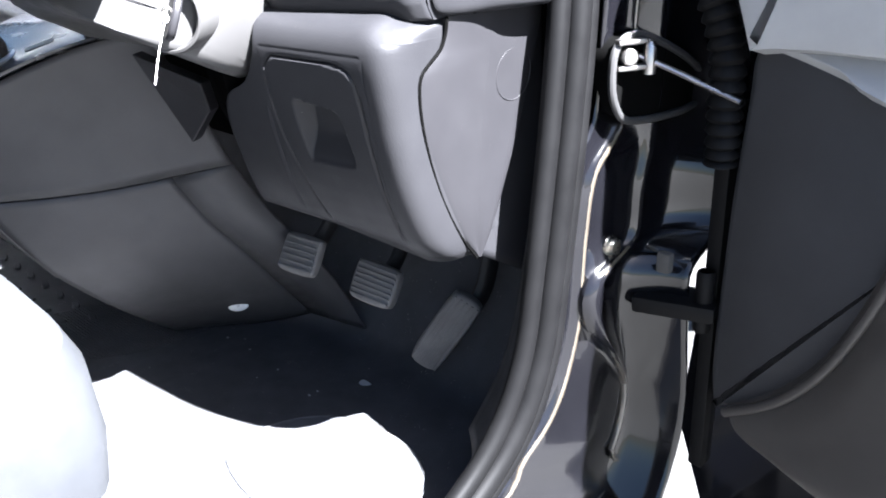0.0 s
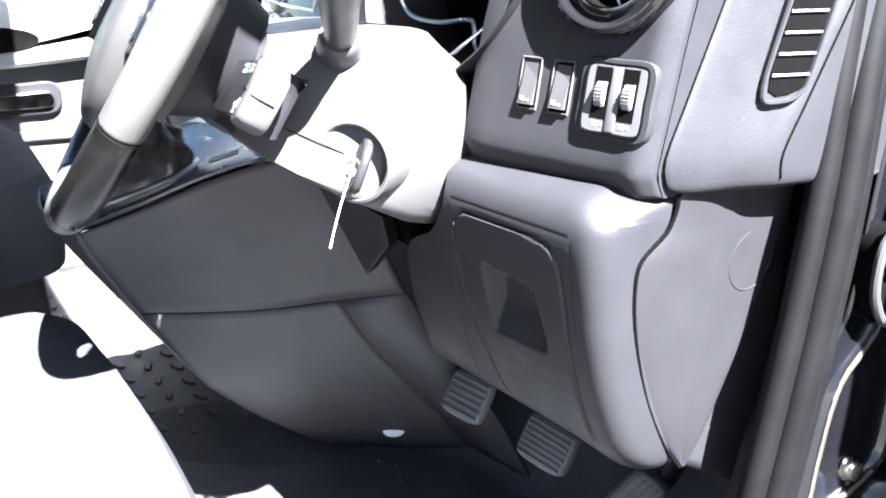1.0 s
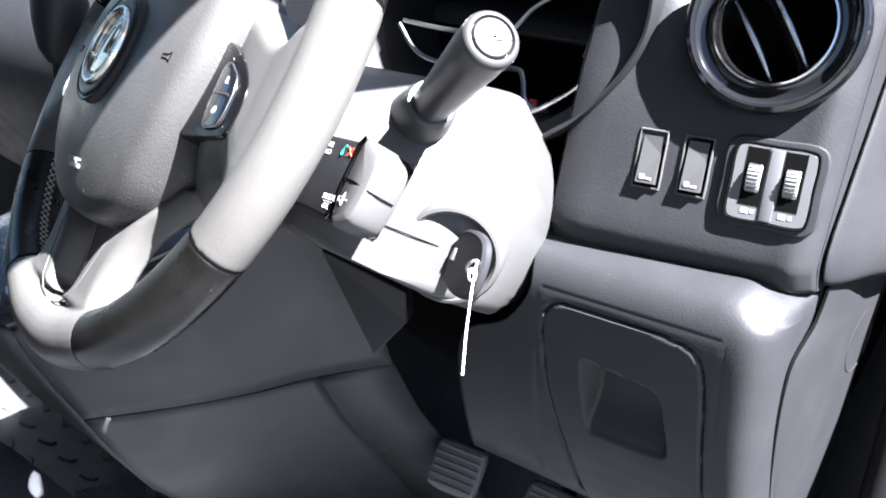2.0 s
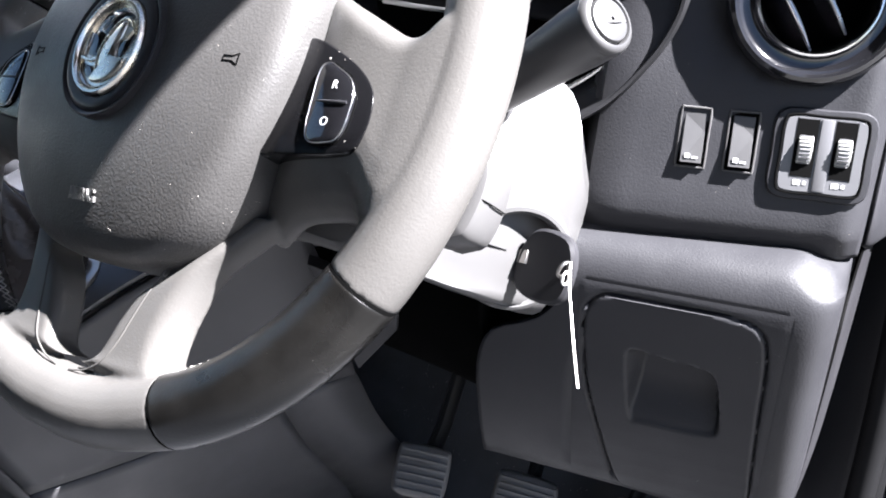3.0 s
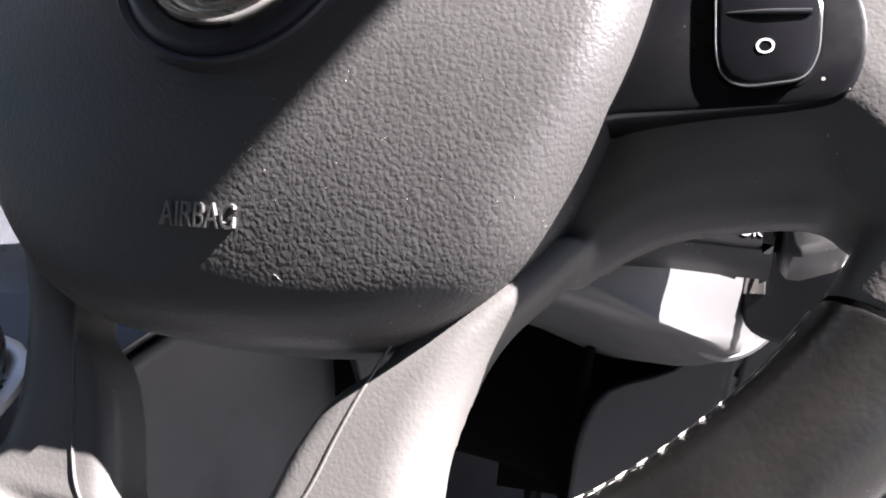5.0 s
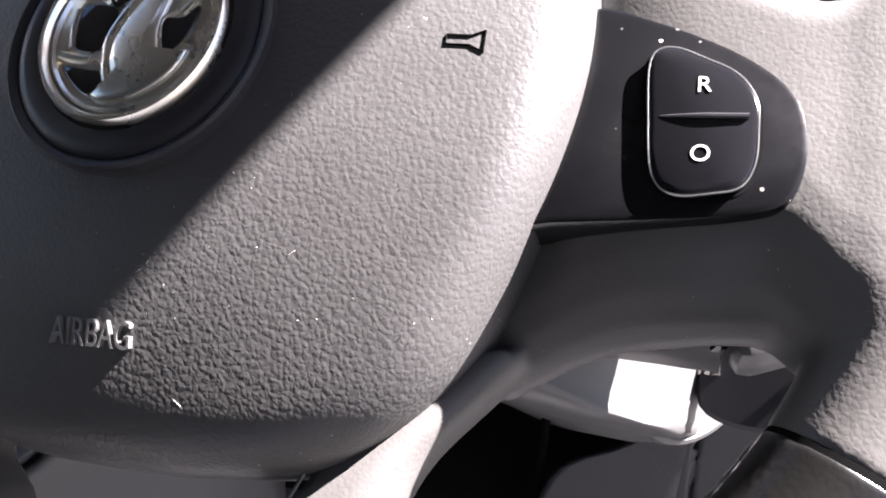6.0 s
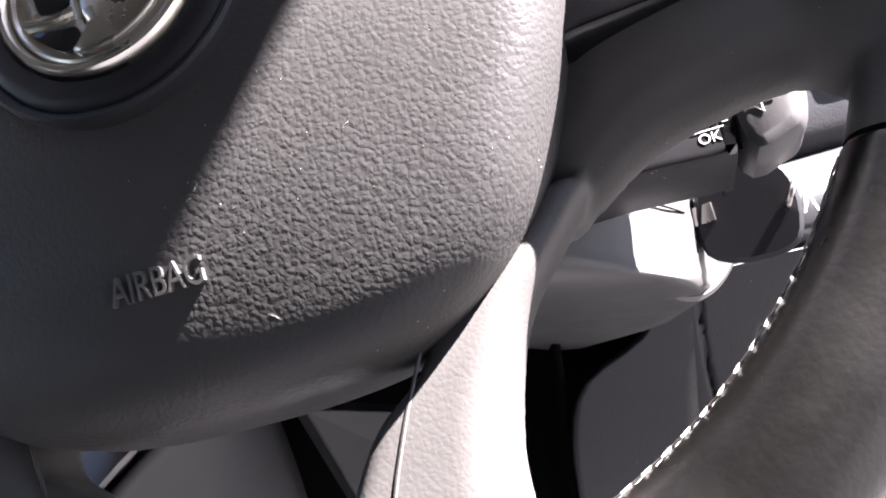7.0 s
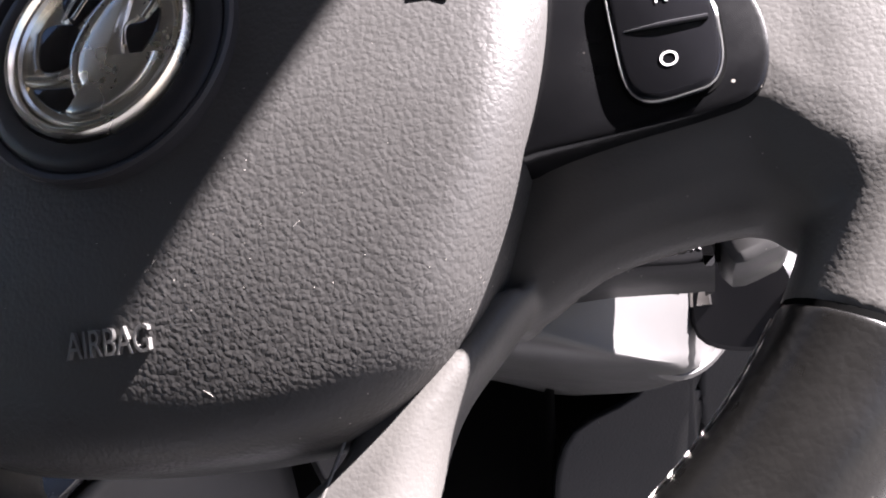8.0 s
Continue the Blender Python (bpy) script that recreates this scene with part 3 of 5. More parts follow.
# Left end is stretched, unseen behind the spoke, to block stray sun.
audio = part("audio_control", pillow([(0.036, -0.012), (0.150, -0.0075), (0.1535, -0.010), (0.1530, -0.052), (0.1500, -0.0560), (0.120, -0.0545), (0.036, -0.052)], [(0.003, -0.105), (0, -0.100), (0, -0.071), (0.001, -0.0685), (0.003, -0.0678)], AUDIO, 3), "black", column, "black audio remote control with printed words")
part("volume_rocker", pillow([(0.1555, -0.0080), (0.170, -0.0100), (0.1785, -0.0165), (0.1800, -0.032), (0.1765, -0.050), (0.170, -0.0560), (0.1555, -0.0550)], [(0.002, -0.091), (0, -0.088), (0, -0.072), (0.002, -0.0675), (0.005, -0.0662)], AUDIO, 4), "column", audio, "grey two-part volume rocker")
part("rocker_split", tube([on_audio(0.1552, -0.0305, 0.0664), on_audio(0.168, -0.0320, 0.0660), on_audio(0.1793, -0.0345, 0.070), on_audio(0.1805, -0.0350, 0.087)], 0.0004, 6), "gap", audio)
part("rocker_gap", tube([on_audio(0.1544, -0.008, 0.070), on_audio(0.1542, -0.030, 0.0675), on_audio(0.1540, -0.055, 0.070)], 0.0011, 6), "gap", audio)
FACE = AUDIO @ Matrix.Translation((0, 0, -0.0676))
part("printed_word", lettering("MODE", 0.0048, 0.0001, FACE @ Matrix.Translation((0.1465, -0.0440, 0))), "white", audio, "white printed word")
part("printed_word", lettering("OK", 0.0048, 0.0001, FACE @ Matrix.Translation((0.1465, -0.0495, 0))), "white", audio, "white printed word")
part("printed_line", box(-0.005, 0.005, -0.0002, 0.0002, 0, 0.0001, FACE @ Matrix.Translation((0.1465, -0.0467, 0))), "white", audio)
part("printed_word", lettering("SOURCE", 0.0046, 0.0001, FACE @ Matrix.Translation((0.118, -0.0135, 0))), "white", audio, "white printed word")
part("printed_word", lettering("AUDIO", 0.0048, 0.0001, FACE @ Matrix.Translation((0.1195, -0.0182, 0))), "white", audio, "white printed word")
part("printed_phone", tube([FACE @ Vector(q) for q in ((0.1400, -0.0185, 0.0001), (0.1390, -0.0165, 0.0001), (0.1402, -0.0138, 0.0001), (0.1420, -0.0122, 0.0001))], [0.0008, 0.0004, 0.0004, 0.0008], 6), "green", audio, "green telephone sign")
part("printed_cross", join(tube([FACE @ Vector((0.1455, -0.0180, 0.0001)), FACE @ Vector((0.1500, -0.0130, 0.0001))], 0.0005, 5, 1), tube([FACE @ Vector((0.1500, -0.0180, 0.0001)), FACE @ Vector((0.1455, -0.0130, 0.0001))], 0.0005, 5, 1)), "red", audio, "red cross sign")
SPK = AUDIO @ Matrix.Translation((0.1615, -0.0430, -0.0658))
part("speaker_sign", tube([SPK @ Vector(q) for q in ((-0.0022, 0.0012, 0), (0, 0.0012, 0), (0.0022, 0.0036, 0), (0.0022, -0.0036, 0), (0, -0.0012, 0), (-0.0022, -0.0012, 0))], 0.0003, 5, 1, True), "white", audio, "white speaker sign")
part("minus_sign", box(0.0036, 0.0066, -0.0003, 0.0003, -0.0001, 0.0002, SPK), "white", audio)
# wiper stalk on the driver's door side, light stalk on the other
for sg, nm in ((1, "wiper_stalk"), (-1, "light_stalk")):
    def sp(u, v, d):
        return col(u if sg > 0 else 0.033 - u, v, d)
    ends = [sp(0.096, 0.012, 0.170), sp(0.128, 0.024, 0.150), sp(0.168, 0.040, 0.125), sp(0.210, 0.056, 0.099), sp(0.2235, 0.061, 0.0910)]
    way = (ends[-1] - ends[-2]).normalized()
    tip = frame_of(ends[-1], way.cross(Vector((0, 0, 1))), way.cross(Vector((0, 0, 1))).cross(way))
    if tip.to_3x3().col[2].dot(way) < 0:
        tip = tip @ pose(0, 0, 0, 180, 0, 0)
    st = part(nm, tube(ends, [0.0115, 0.0120, 0.0138, 0.0165, 0.0168], 24, 6), "stalk", column, "dark plastic control stalk")
    part("stalk_end", lathe([(0.0167, -0.001), (0.0166, 0.0012), (0.0158, 0.0032), (0.0144, 0.0044), (0.0130, 0.0046), (0.0124, 0.0036), (0.0121, 0.0005)], 36, tip), "stalk", st, "rounded lip of the stalk's end")
    part("stalk_collar", tube([sp(0.100, 0.013, 0.167), sp(0.124, 0.0225, 0.1525), sp(0.146, 0.0312, 0.1388), sp(0.149, 0.0324, 0.1369)], [0.0225, 0.0215, 0.0175, 0.0140], 24, 3), "stalk", st, "flared stalk collar")
    cap = part("stalk_cap", lathe([(0.0118, 0.0), (0.0117, 0.0036), (0.0108, 0.0050), (0.0070, 0.0060), (0.001, 0.0063)], 32, tip), "stalk", st, "button in the stalk's end")
    part("cap_line", tube([tip @ Vector((-0.0112, 0.002, 0.0046)), tip @ Vector((0.0, 0.0025, 0.0063)), tip @ Vector((0.0112, 0.001, 0.0046))], 0.0004, 6), "gap", cap)

# ---- key ----
key = thing("ignition_key", "steel ignition key with ring and white cable tie in the lock", "key")
kx, kz = IGN.to_3x3() @ Vector((1, 0, 0)), IGN.to_3x3() @ Vector((0, 0, 1))
part("key_head", pillow([(-0.013, -0.010), (0.0, -0.0135), (0.013, -0.010), (0.0145, 0.004), (0.008, 0.013), (-0.008, 0.013), (-0.0145, 0.004)], [(0.0012, -0.0024), (0, -0.0012), (0, 0.0012), (0.0012, 0.0024)], frame_of(ign_o + Vector((0.92, -0.40, 0.06)).normalized() * 0.026, (0.92, -0.40, 0.06), (0.1, 0.35, 0.93)) @ Matrix.Diagonal((1.40, 1.55, 1.5, 1)), 4), "dash_smooth", key, "black plastic key head")
part("key_blade", box(-0.012, 0.014, -0.004, 0.004, -0.0011, 0.0011, frame_of(ign_o, (0.77, -0.56, 0.29), (0.1, 0.4, 0.9)), 0.0004), "steel", key)
ro = Vector((0.2235, 0.1010, 0.5620))
part("key_ring", tube([ro + Vector((0.4, 0.75, 0)).normalized() * 0.0040 * math.cos(a) + Vector((0.25, -0.2, 0.95)).normalized() * 0.0050 * math.sin(a) for a in np.linspace(0, 2 * math.pi, 13)[:-1]], 0.0011, 8, 4, True), "steel", key, "split key ring")
part("cable_tie", tube([(0.2275, 0.0995, 0.568), (0.2300, 0.0935, 0.556), (0.2345, 0.0860, 0.545), (0.2410, 0.0760, 0.529), (0.2483, 0.0661, 0.5114)], 0.0007, 8, 4, flat=0.5), "tie", key, "white nylon cable tie")
part("tie_loop", tube([Vector((0.2265, 0.0965, 0.5590)) + Vector((0.5, 0.6, 0)).normalized() * 0.0022 * math.cos(a) + Vector((0.1, -0.1, 1)).normalized() * 0.0040 * math.sin(a) for a in np.linspace(0, 2 * math.pi, 11)[:-1]], 0.0008, 7, 4, True), "tie", key)

# ---- dashboard ----
dash = thing("dashboard", "dark grey grained plastic dashboard with lower storage box", "dashboard")


def lower(x, dy=0.0, dz=0.0):
    """The profile of the lower dashboard at x: shelf, rounded nose, face and lower edge."""
    s, drop = (x - 0.205) * 0.10 - 0.008 + dy, (x - 0.203) * 0.09
    zb = 0.318 - drop
    return [(x, 0.330 + s, 0.556), (x, 0.262 + s, 0.554 + dz), (x, 0.232 + s, 0.549 + dz), (x, 0.213 + s, 0.541 + dz), (x, 0.2035 + s, 0.527 + dz), (x, 0.2015 + s, 0.508), (x, 0.205 + s, 0.480), (x, 0.2080 + s, 0.462), (x, 0.2135 + s, 0.430),
            (x, 0.2255 + s, 0.380), (x, 0.243 + s, 0.335), (x, 0.258 + s, zb + 0.010), (x, 0.268 + s, zb + 0.002), (x, 0.276 + s, zb - 0.003), (x, 0.300 + s, zb)]


def cut(p):
    """Draws the panel's edge back round the steering column."""
    left = float(np.interp(p[2], [0.43, 0.455, 0.463, 0.480, 0.505, 0.530, 0.556], [0.136, 0.137, 0.148, 0.180, 0.2005, 0.2025, 0.190]))
    x = p[0] if p[0] > 0.24 else left + (p[0] - 0.136) / 0.104 * (0.24 - left)
    return (x, p[1] + (x - p[0]) * 0.10, p[2])


secs = [[cut(p) for p in lower(x)] for x in (0.136, 0.15, 0.17, 0.20, 0.24, 0.28, 0.315, 0.340)]
for x, dy in ((0.353, 0.002), (0.362, 0.007), (0.3685, 0.017), (0.3708, 0.032), (0.3715, 0.060), (0.3720, 0.10)):
    q = [list(p) for p in lower(0.340, dy)]
    for i, p in enumerate(q):
        p[0] = x - 0.012 * max(0.0, (i - 9) / 5) ** 1.5
        p[2] = p[2] - (0.012 * min(1, (x - 0.340) / 0.030) if i < 4 else 0)
    secs.append([tuple(p) for p in q])
bm = loft(secs, 3, 3)
bmesh.ops.delete(bm, geom=[f for f in bm.faces if all(0.2100 < v.co.x < 0.3425 and 0.338 < v.co.z < 0.5165 for v in f.verts)], context='FACES')
part("lower_panel", bm, "dash", dash, "grained lower dashboard panel with rounded shelf", thick=0.004)


PROF = {}


def face_pt(x, z, out=0.0):
    """A point on the face of the lower panel."""
    if x not in PROF:
        PROF[x] = spline(lower(x), 3)[12:]
    zs, ys = [p[2] for p in PROF[x]], [p[1] for p in PROF[x]]
    return Vector((x, float(np.interp(-z, [-a for a in zs], ys)) - out, z))


LID = [(0.2135, 0.476), (0.2142, 0.496), (0.2225, 0.5075), (0.235, 0.5105), (0.278, 0.5105), (0.312, 0.5090), (0.3275, 0.5020), (0.3335, 0.480), (0.3355, 0.436), (0.3378, 0.386), (0.3405, 0.328), (0.334, 0.318), (0.256, 0.316), (0.244, 0.335), (0.230, 0.388), (0.2185, 0.434)]
RECESS = [(0.2430, 0.4665), (0.268, 0.4685), (0.296, 0.4655), (0.3045, 0.4600), (0.3095, 0.440), (0.3120, 0.414), (0.300, 0.4080), (0.262, 0.4075), (0.2490, 0.4110)]


def depth_in(loop, x, z):
    """How far a point lies inside a closed outline (negative outside)."""
    p = np.array(loop)
    q = np.roll(p, -1, 0)
    d, w = q - p, np.array((x, z)) - p
    t = np.clip((w * d).sum(1) / (d * d).sum(1), 0, 1)
    dist = np.hypot(*(w - d * t[:, None]).T).min()
    hit = ((p[:, 1] > z) != (q[:, 1] > z)) & (x < (q[:, 0] - p[:, 0]) * (z - p[:, 1]) / (q[:, 1] - p[:, 1] + 1e-12) + p[:, 0])
    return dist if hit.sum() % 2 else -dist


lid_line, rec_line = np.array(spline(LID, 4, True)), np.array(spline(RECESS, 4, True))
grid = []
for i in range(96):
    z = 0.518 - 0.184 * i / 95
    line = []
    for j in range(96):
        x = 0.2085 + 0.1355 * j / 95
        a = depth_in(lid_line, x, z)
        edge = min(x - 0.2085, 0.3440 - x, 0.518 - z, z - 0.334)
        out = 0.00005 + 0.00025 * ease(edge, 0.0, 0.004) + 0.0006 * ease(a, 0.0, 0.002) - 0.0034 * math.exp(-(a / 0.0011) ** 2)
        b = depth_in(rec_line, x, z)
        left = 0.2430 + (0.4665 - z) * 0.11
        slope = min(1.0, max(0.0, (x - left) / max(0.002, 0.0125 - (0.4665 - z) * 0.20)))
        out -= 0.016 * ease(b, 0.0, 0.0035) * slope * ease(z, 0.400, 0.446)
        line.append(face_pt(x, z, out))
    grid.append(line)
part("storage_lid", rings(grid, False), "dash", dash, "storage lid with a groove round it and a finger recess", angle=60)

# side cover of the dashboard, beside the door: a leaf of two facets with a groove round it
LEAF = [(0.546, 0.283, 0.331, 0.402, 0.3765, 0.3840, 0.3865), (0.532, 0.2815, 0.330, 0.4005, 0.3755, 0.3838, 0.3860), (0.518, 0.275, 0.329, 0.3975, 0.3745, 0.3835, 0.3855), (0.508, 0.262, 0.327, 0.395, 0.3735, 0.3833, 0.3850), (0.498, 0.2515, 0.326, 0.392, 0.3730, 0.3831, 0.3845),
        (0.480, 0.2490, 0.322, 0.387, 0.3725, 0.3825, 0.3835), (0.450, 0.2520, 0.318, 0.379, 0.3720, 0.3815, 0.3825), (0.410, 0.2620, 0.316, 0.366, 0.3715, 0.3800, 0.3810), (0.370, 0.2770, 0.316, 0.352, 0.3710, 0.3780, 0.3790), (0.330, 0.2985, 0.319, 0.338, 0.3705, 0.3745, 0.3755), (0.300, 0.3210, 0.3235, 0.326, 0.3700, 0.3705, 0.3705)]
rows_ = []
for z, ya, yb, yc, xa, xb, xc in LEAF:
    g = min(0.003, (yc - ya) * 0.2)
    rows_.append([(xa - 0.012, ya - 0.0002, z), (xa - 0.003, ya, z), (xa, ya + g, z), (xa * 0.5 + xb * 0.5, ya * 0.5 + yb * 0.5, z), (xb - 0.0012, yb - g, z), (xb, yb + g, z), (xb * 0.5 + xc * 0.5, yb * 0.5 + yc * 0.5, z), (xc, yc - g, z), (xc - 0.003, yc, z), (xc - 0.012, yc + 0.0002, z)])
cover = part("side_cover", loft(rows_, 4, 2), "dash_smooth", dash, "smooth grey leaf-shaped side cover of the dashboard", angle=55)
part("cover_groove", tube([(r_[4] - 0.0012, r_[1] - 0.0012, r_[0]) for r_ in LEAF], 0.0017, 6, 3), "gap", cover)
SIDE = frame_of((0.3832, 0.362, 0.482), (0.02, 1, 0), (0.02, 0, 1))
part("cover_disc", lathe([(0.0258, -0.003), (0.0256, 0.0002), (0.0250, 0.0006), (0.0244, 0.0002), (0.0242, -0.003)], 40, SIDE), "dash_smooth", cover, "round blanking disc")
rim_in = [(0.306, 0.312), (0.334, 0.340), (0.352, 0.380), (0.366, 0.420), (0.383, 0.470), (0.402, 0.548)]
rim_out = [(0.386, 0.264), (0.403, 0.330), (0.414, 0.380), (0.423, 0.420), (0.432, 0.470), (0.444, 0.548)]
part("flange", loft([[(0.3690 + 0.004 * w, a[0] + (b[0] - a[0]) * w, a[1] + (b[1] - a[1]) * w) for a, b in zip(rim_in, rim_out)] for w in (0.0, 0.06, 0.5, 0.94, 1.0)], 3, 4), "dash", dash, "edge trim beside the door seal", thick=0.003)


# switch panel above the shelf
def panel_y(x, z):
    return 0.230 + (x - 0.264) * 0.21 + (z - 0.592) * 0.21 + max(0, 0.21 - x) * 0.5


rows_ = []
for z, back in ((0.545, 0.012), (0.556, 0.004), (0.566, 0.0), (0.60, 0.0), (0.65, 0.0), (0.70, 0.002), (0.738, 0.006), (0.755, 0.016), (0.767, 0.042), (0.771, 0.10), (0.768, 0.25)):
    r_ = [(x, panel_y(x, min(z, 0.755)) + back, z - max(0.0, z - 0.66) * float(np.interp(x, [0.20, 0.24, 0.265, 0.29, 0.318, 0.345], [0.26, 0.24, 0.44, 0.24, 0.10, 0.0]))) for x in (0.185, 0.20, 0.24, 0.265, 0.29, 0.318, 0.345, 0.362, 0.3715)]
    r_[0] = (0.184, r_[0][1] + 0.03, r_[0][2])
    r_[-1] = (0.3730, r_[-1][1] + 0.012, z)
    rows_.append(r_)
part("panel_return", rings([[(q[0] + dx, q[1] + dy, q[2]) for q in [r_[-1] for r_ in rows_]] for dx, dy in ((0.0, 0.001), (0.0006, 0.03), (0.0006, 0.12))], False), "dash", dash, "side of the upper panel")
bm = loft(rows_, 3, 3)
bmesh.ops.delete(bm, geom=[f for f in bm.faces if all(math.hypot((v.co.x - 0.3175) * 1.02, (v.co.z - 0.7055) * 1.02) < 0.0505 for v in f.verts)], context='FACES')
part("switch_panel", bm, "dash", dash, "grained upper dashboard panel with switches and vent", thick=0.004)
PN = Vector((0.2, -0.95, 0.2)).normalized()


def panel_m(x, z, out=0.0):
    """A pose on the switch panel: x along it, y up it, z towards the driver."""
    p = Vector((x, panel_y(x, z), z)) + PN * out
    xx = Vector((1, 0.21, 0)).normalized()
    return frame_of(p, xx, Vector((0, 0.21, 1)))


def rect(w, h, r):
    return [(-w + r, -h), (0, -h), (w - r, -h), (w, -h + r), (w, 0), (w, h - r), (w - r, h), (0, h), (-w + r, h), (-w, h - r), (-w, 0), (-w, -h + r)]


for x in (0.2615, 0.2908):
    m = panel_m(x, 0.6150)
    sw = thing("rocker_switch", "black rocker switch with white sign in the dashboard", "switch", "dashboard rocker switches")
    # Frame takes the lighter column colour for the sun on its edges.
    part("switch_frame", pillow(rect(0.0098, 0.0198, 0.002), [(0, -0.004), (0, 0.0010), (0.0005, 0.0016), (0.0011, 0.0016), (0.0016, -0.001)], m, 2), "column", sw, "raised switch frame, coloured lighter for its lit edges")
    part("switch_well", pillow(rect(0.0086, 0.0186, 0.001), [(0, -0.003), (0, 0.0003)], m, 2), "gap", sw)
    bm = bmesh.new()
    w, h = 0.0066, 0.0162
    pts = [(-w, -h, 0), (w, -h, 0), (w, h, 0), (-w, h, 0), (-w, -h, 0.0046), (w, -h, 0.0046), (w, h * 0.25, 0.0006), (-w, h * 0.9, 0.0006), (w, h, 0.0004), (-w, h, 0.0004)]
    vs = [bm.verts.new(m @ Vector(p)) for p in pts]
    for f in ((0, 1, 5, 4), (1, 2, 8, 6, 5), (2, 3, 9, 8), (3, 0, 4, 7, 9), (4, 5, 6, 7), (7, 6, 8, 9), (0, 3, 2, 1)):
        bm.faces.new([vs[i] for i in f])
    part("rocker", bm, "stalk", sw, "dark rocker with a slanted face", smooth=False, bevel=0.0004)
    part("switch_sign", join(box(-0.0040, -0.0008, -0.0010, 0.0022, 0.0045, 0.0048, m @ Matrix.Translation((0, -0.0125, 0))), box(0.0002, 0.0040, -0.0010, 0.0005, 0.0044, 0.0047, m @ Matrix.Translation((0, -0.0125, 0)))), "white", sw, "small white sign", smooth=False)

dim = thing("thumbwheel_module", "grey module with two thumbwheels in the dashboard for light levels", "switch")
m = panel_m(0.3385, 0.6115)
part("module_frame", pillow(rect(0.0305, 0.0285, 0.008), [(0, -0.004), (0, 0.0015), (0.001, 0.0030), (0.003, 0.0032)], m, 3), "dash", dim, "rounded module frame")
part("module_face", pillow(rect(0.0242, 0.0235, 0.005), [(0, 0.000), (0, 0.0036), (0.0006, 0.0042)], m, 3), "module", dim, "pale grey module face")
part("module_divider", box(-0.0035, 0.0042, -0.0225, 0.0225, 0.0030, 0.0052, m, 0.0008), "module", dim, "pale bar between the thumbwheels")
part("module_groove", tube([m @ Vector((a, b, 0.0038)) for a, b in spline(rect(0.0250, 0.0243, 0.005), 3, True)], 0.0008, 6, 1, True), "gap", dim)
for cx in (-0.0110, 0.0118):
    # No slot is cut: a black plate carries its shade as colour.
    part("wheel_slot_shade", pillow(rect(0.0064, 0.0180, 0.001), [(0, 0.003), (0, 0.0045)], m @ Matrix.Translation((cx, 0.004, 0)), 2), "gap", dim)
    tw = part("thumbwheel", lathe([(0.0125, -0.0042), (0.0130, -0.0034), (0.0130, 0.0034), (0.0125, 0.0042)], 36, m @ Matrix.Translation((cx, 0.003, -0.0050)) @ pose(0, 0, 0, 0, 90, 0), True), "thumb", dim, "ribbed pale thumbwheel")
    bm = bmesh.new()
    for k in range(14):
        a = radians(20 + 10 * k)
        tube([m @ Matrix.Translation((cx, 0.003, -0.0050)) @ Vector((sx, 0.0132 * math.cos(a), 0.0132 * math.sin(a))) for sx in (-0.0034, 0.0034)], 0.0004, 5, 1, bm=bm)
    part("ribs", bm, "module", tw, smooth=False)
    part("module_sign", join(box(-0.004, 0.0005, -0.0016, 0.0016, 0.0042, 0.0045, m @ Matrix.Translation((cx, -0.0178, 0))), box(0.0018, 0.004, -0.0012, 0.0012, 0.0042, 0.0045, m @ Matrix.Translation((cx, -0.0178, 0)))), "white", dim, "small white sign", smooth=False)
part("module_mark", box(-0.001, 0.0015, -0.001, 0.001, 0.0042, 0.0045, m @ Matrix.Translation((0.0004, 0.004, 0))), "white", dim)


def round_vent(m):
    v = thing("air_vent", "round gloss black air vent with chrome ring in the dashboard", "air vent")
    part("outer_ring", lathe([(0.0530, -0.010), (0.0545, 0.002), (0.0540, 0.006), (0.0520, 0.0092), (0.0495, 0.0100), (0.0478, 0.0092), (0.0470, 0.0060), (0.0440, 0.0036), (0.0405, 0.0030), (0.0380, 0.0036), (0.0370, 0.0020)], 64, m), "gloss", v, "gloss black dished vent surround")
    part("chrome_ring", lathe([(0.0376, 0.002), (0.0372, 0.0056), (0.0363, 0.0068), (0.0352, 0.0070), (0.0343, 0.0058), (0.0338, 0.0)], 64, m), "chrome", v, "chrome vent ring")
    part("throat", lathe([(0.0341, 0.004), (0.033, -0.020), (0.030, -0.034), (0.001, -0.036)], 40, m), "gap", v)
    for k in (0.0165, -0.0055):
        w = math.sqrt(0.0325 ** 2 - k * k)
        vm = m @ pose(0, 0, 0, 0, 0, 124) @ Matrix.Translation((0, k, -0.012)) @ pose(0, 0, 0, 24, 0, 0)
        part("vane", pillow([(-w, -0.0012), (w, -0.0012), (w, 0.0012), (-w, 0.0012)], [(0, -0.020), (0, 0.000), (0.0004, 0.0012)], vm, 1), "gloss", v, "gloss black vane")
        part("vane_edge", tube([vm @ Vector((sx * w * 0.90, 0.0, 0.0012 + 0.003 * (1 - sx * sx))) for sx in (-1, -0.5, 0, 0.5, 1)], [0.0008, 0.0016, 0.0019, 0.0016, 0.0008], 8, 4), "satin", v, "silver edge of the vane")
    return v


round_vent(panel_m(0.3175, 0.7055, 0.002))

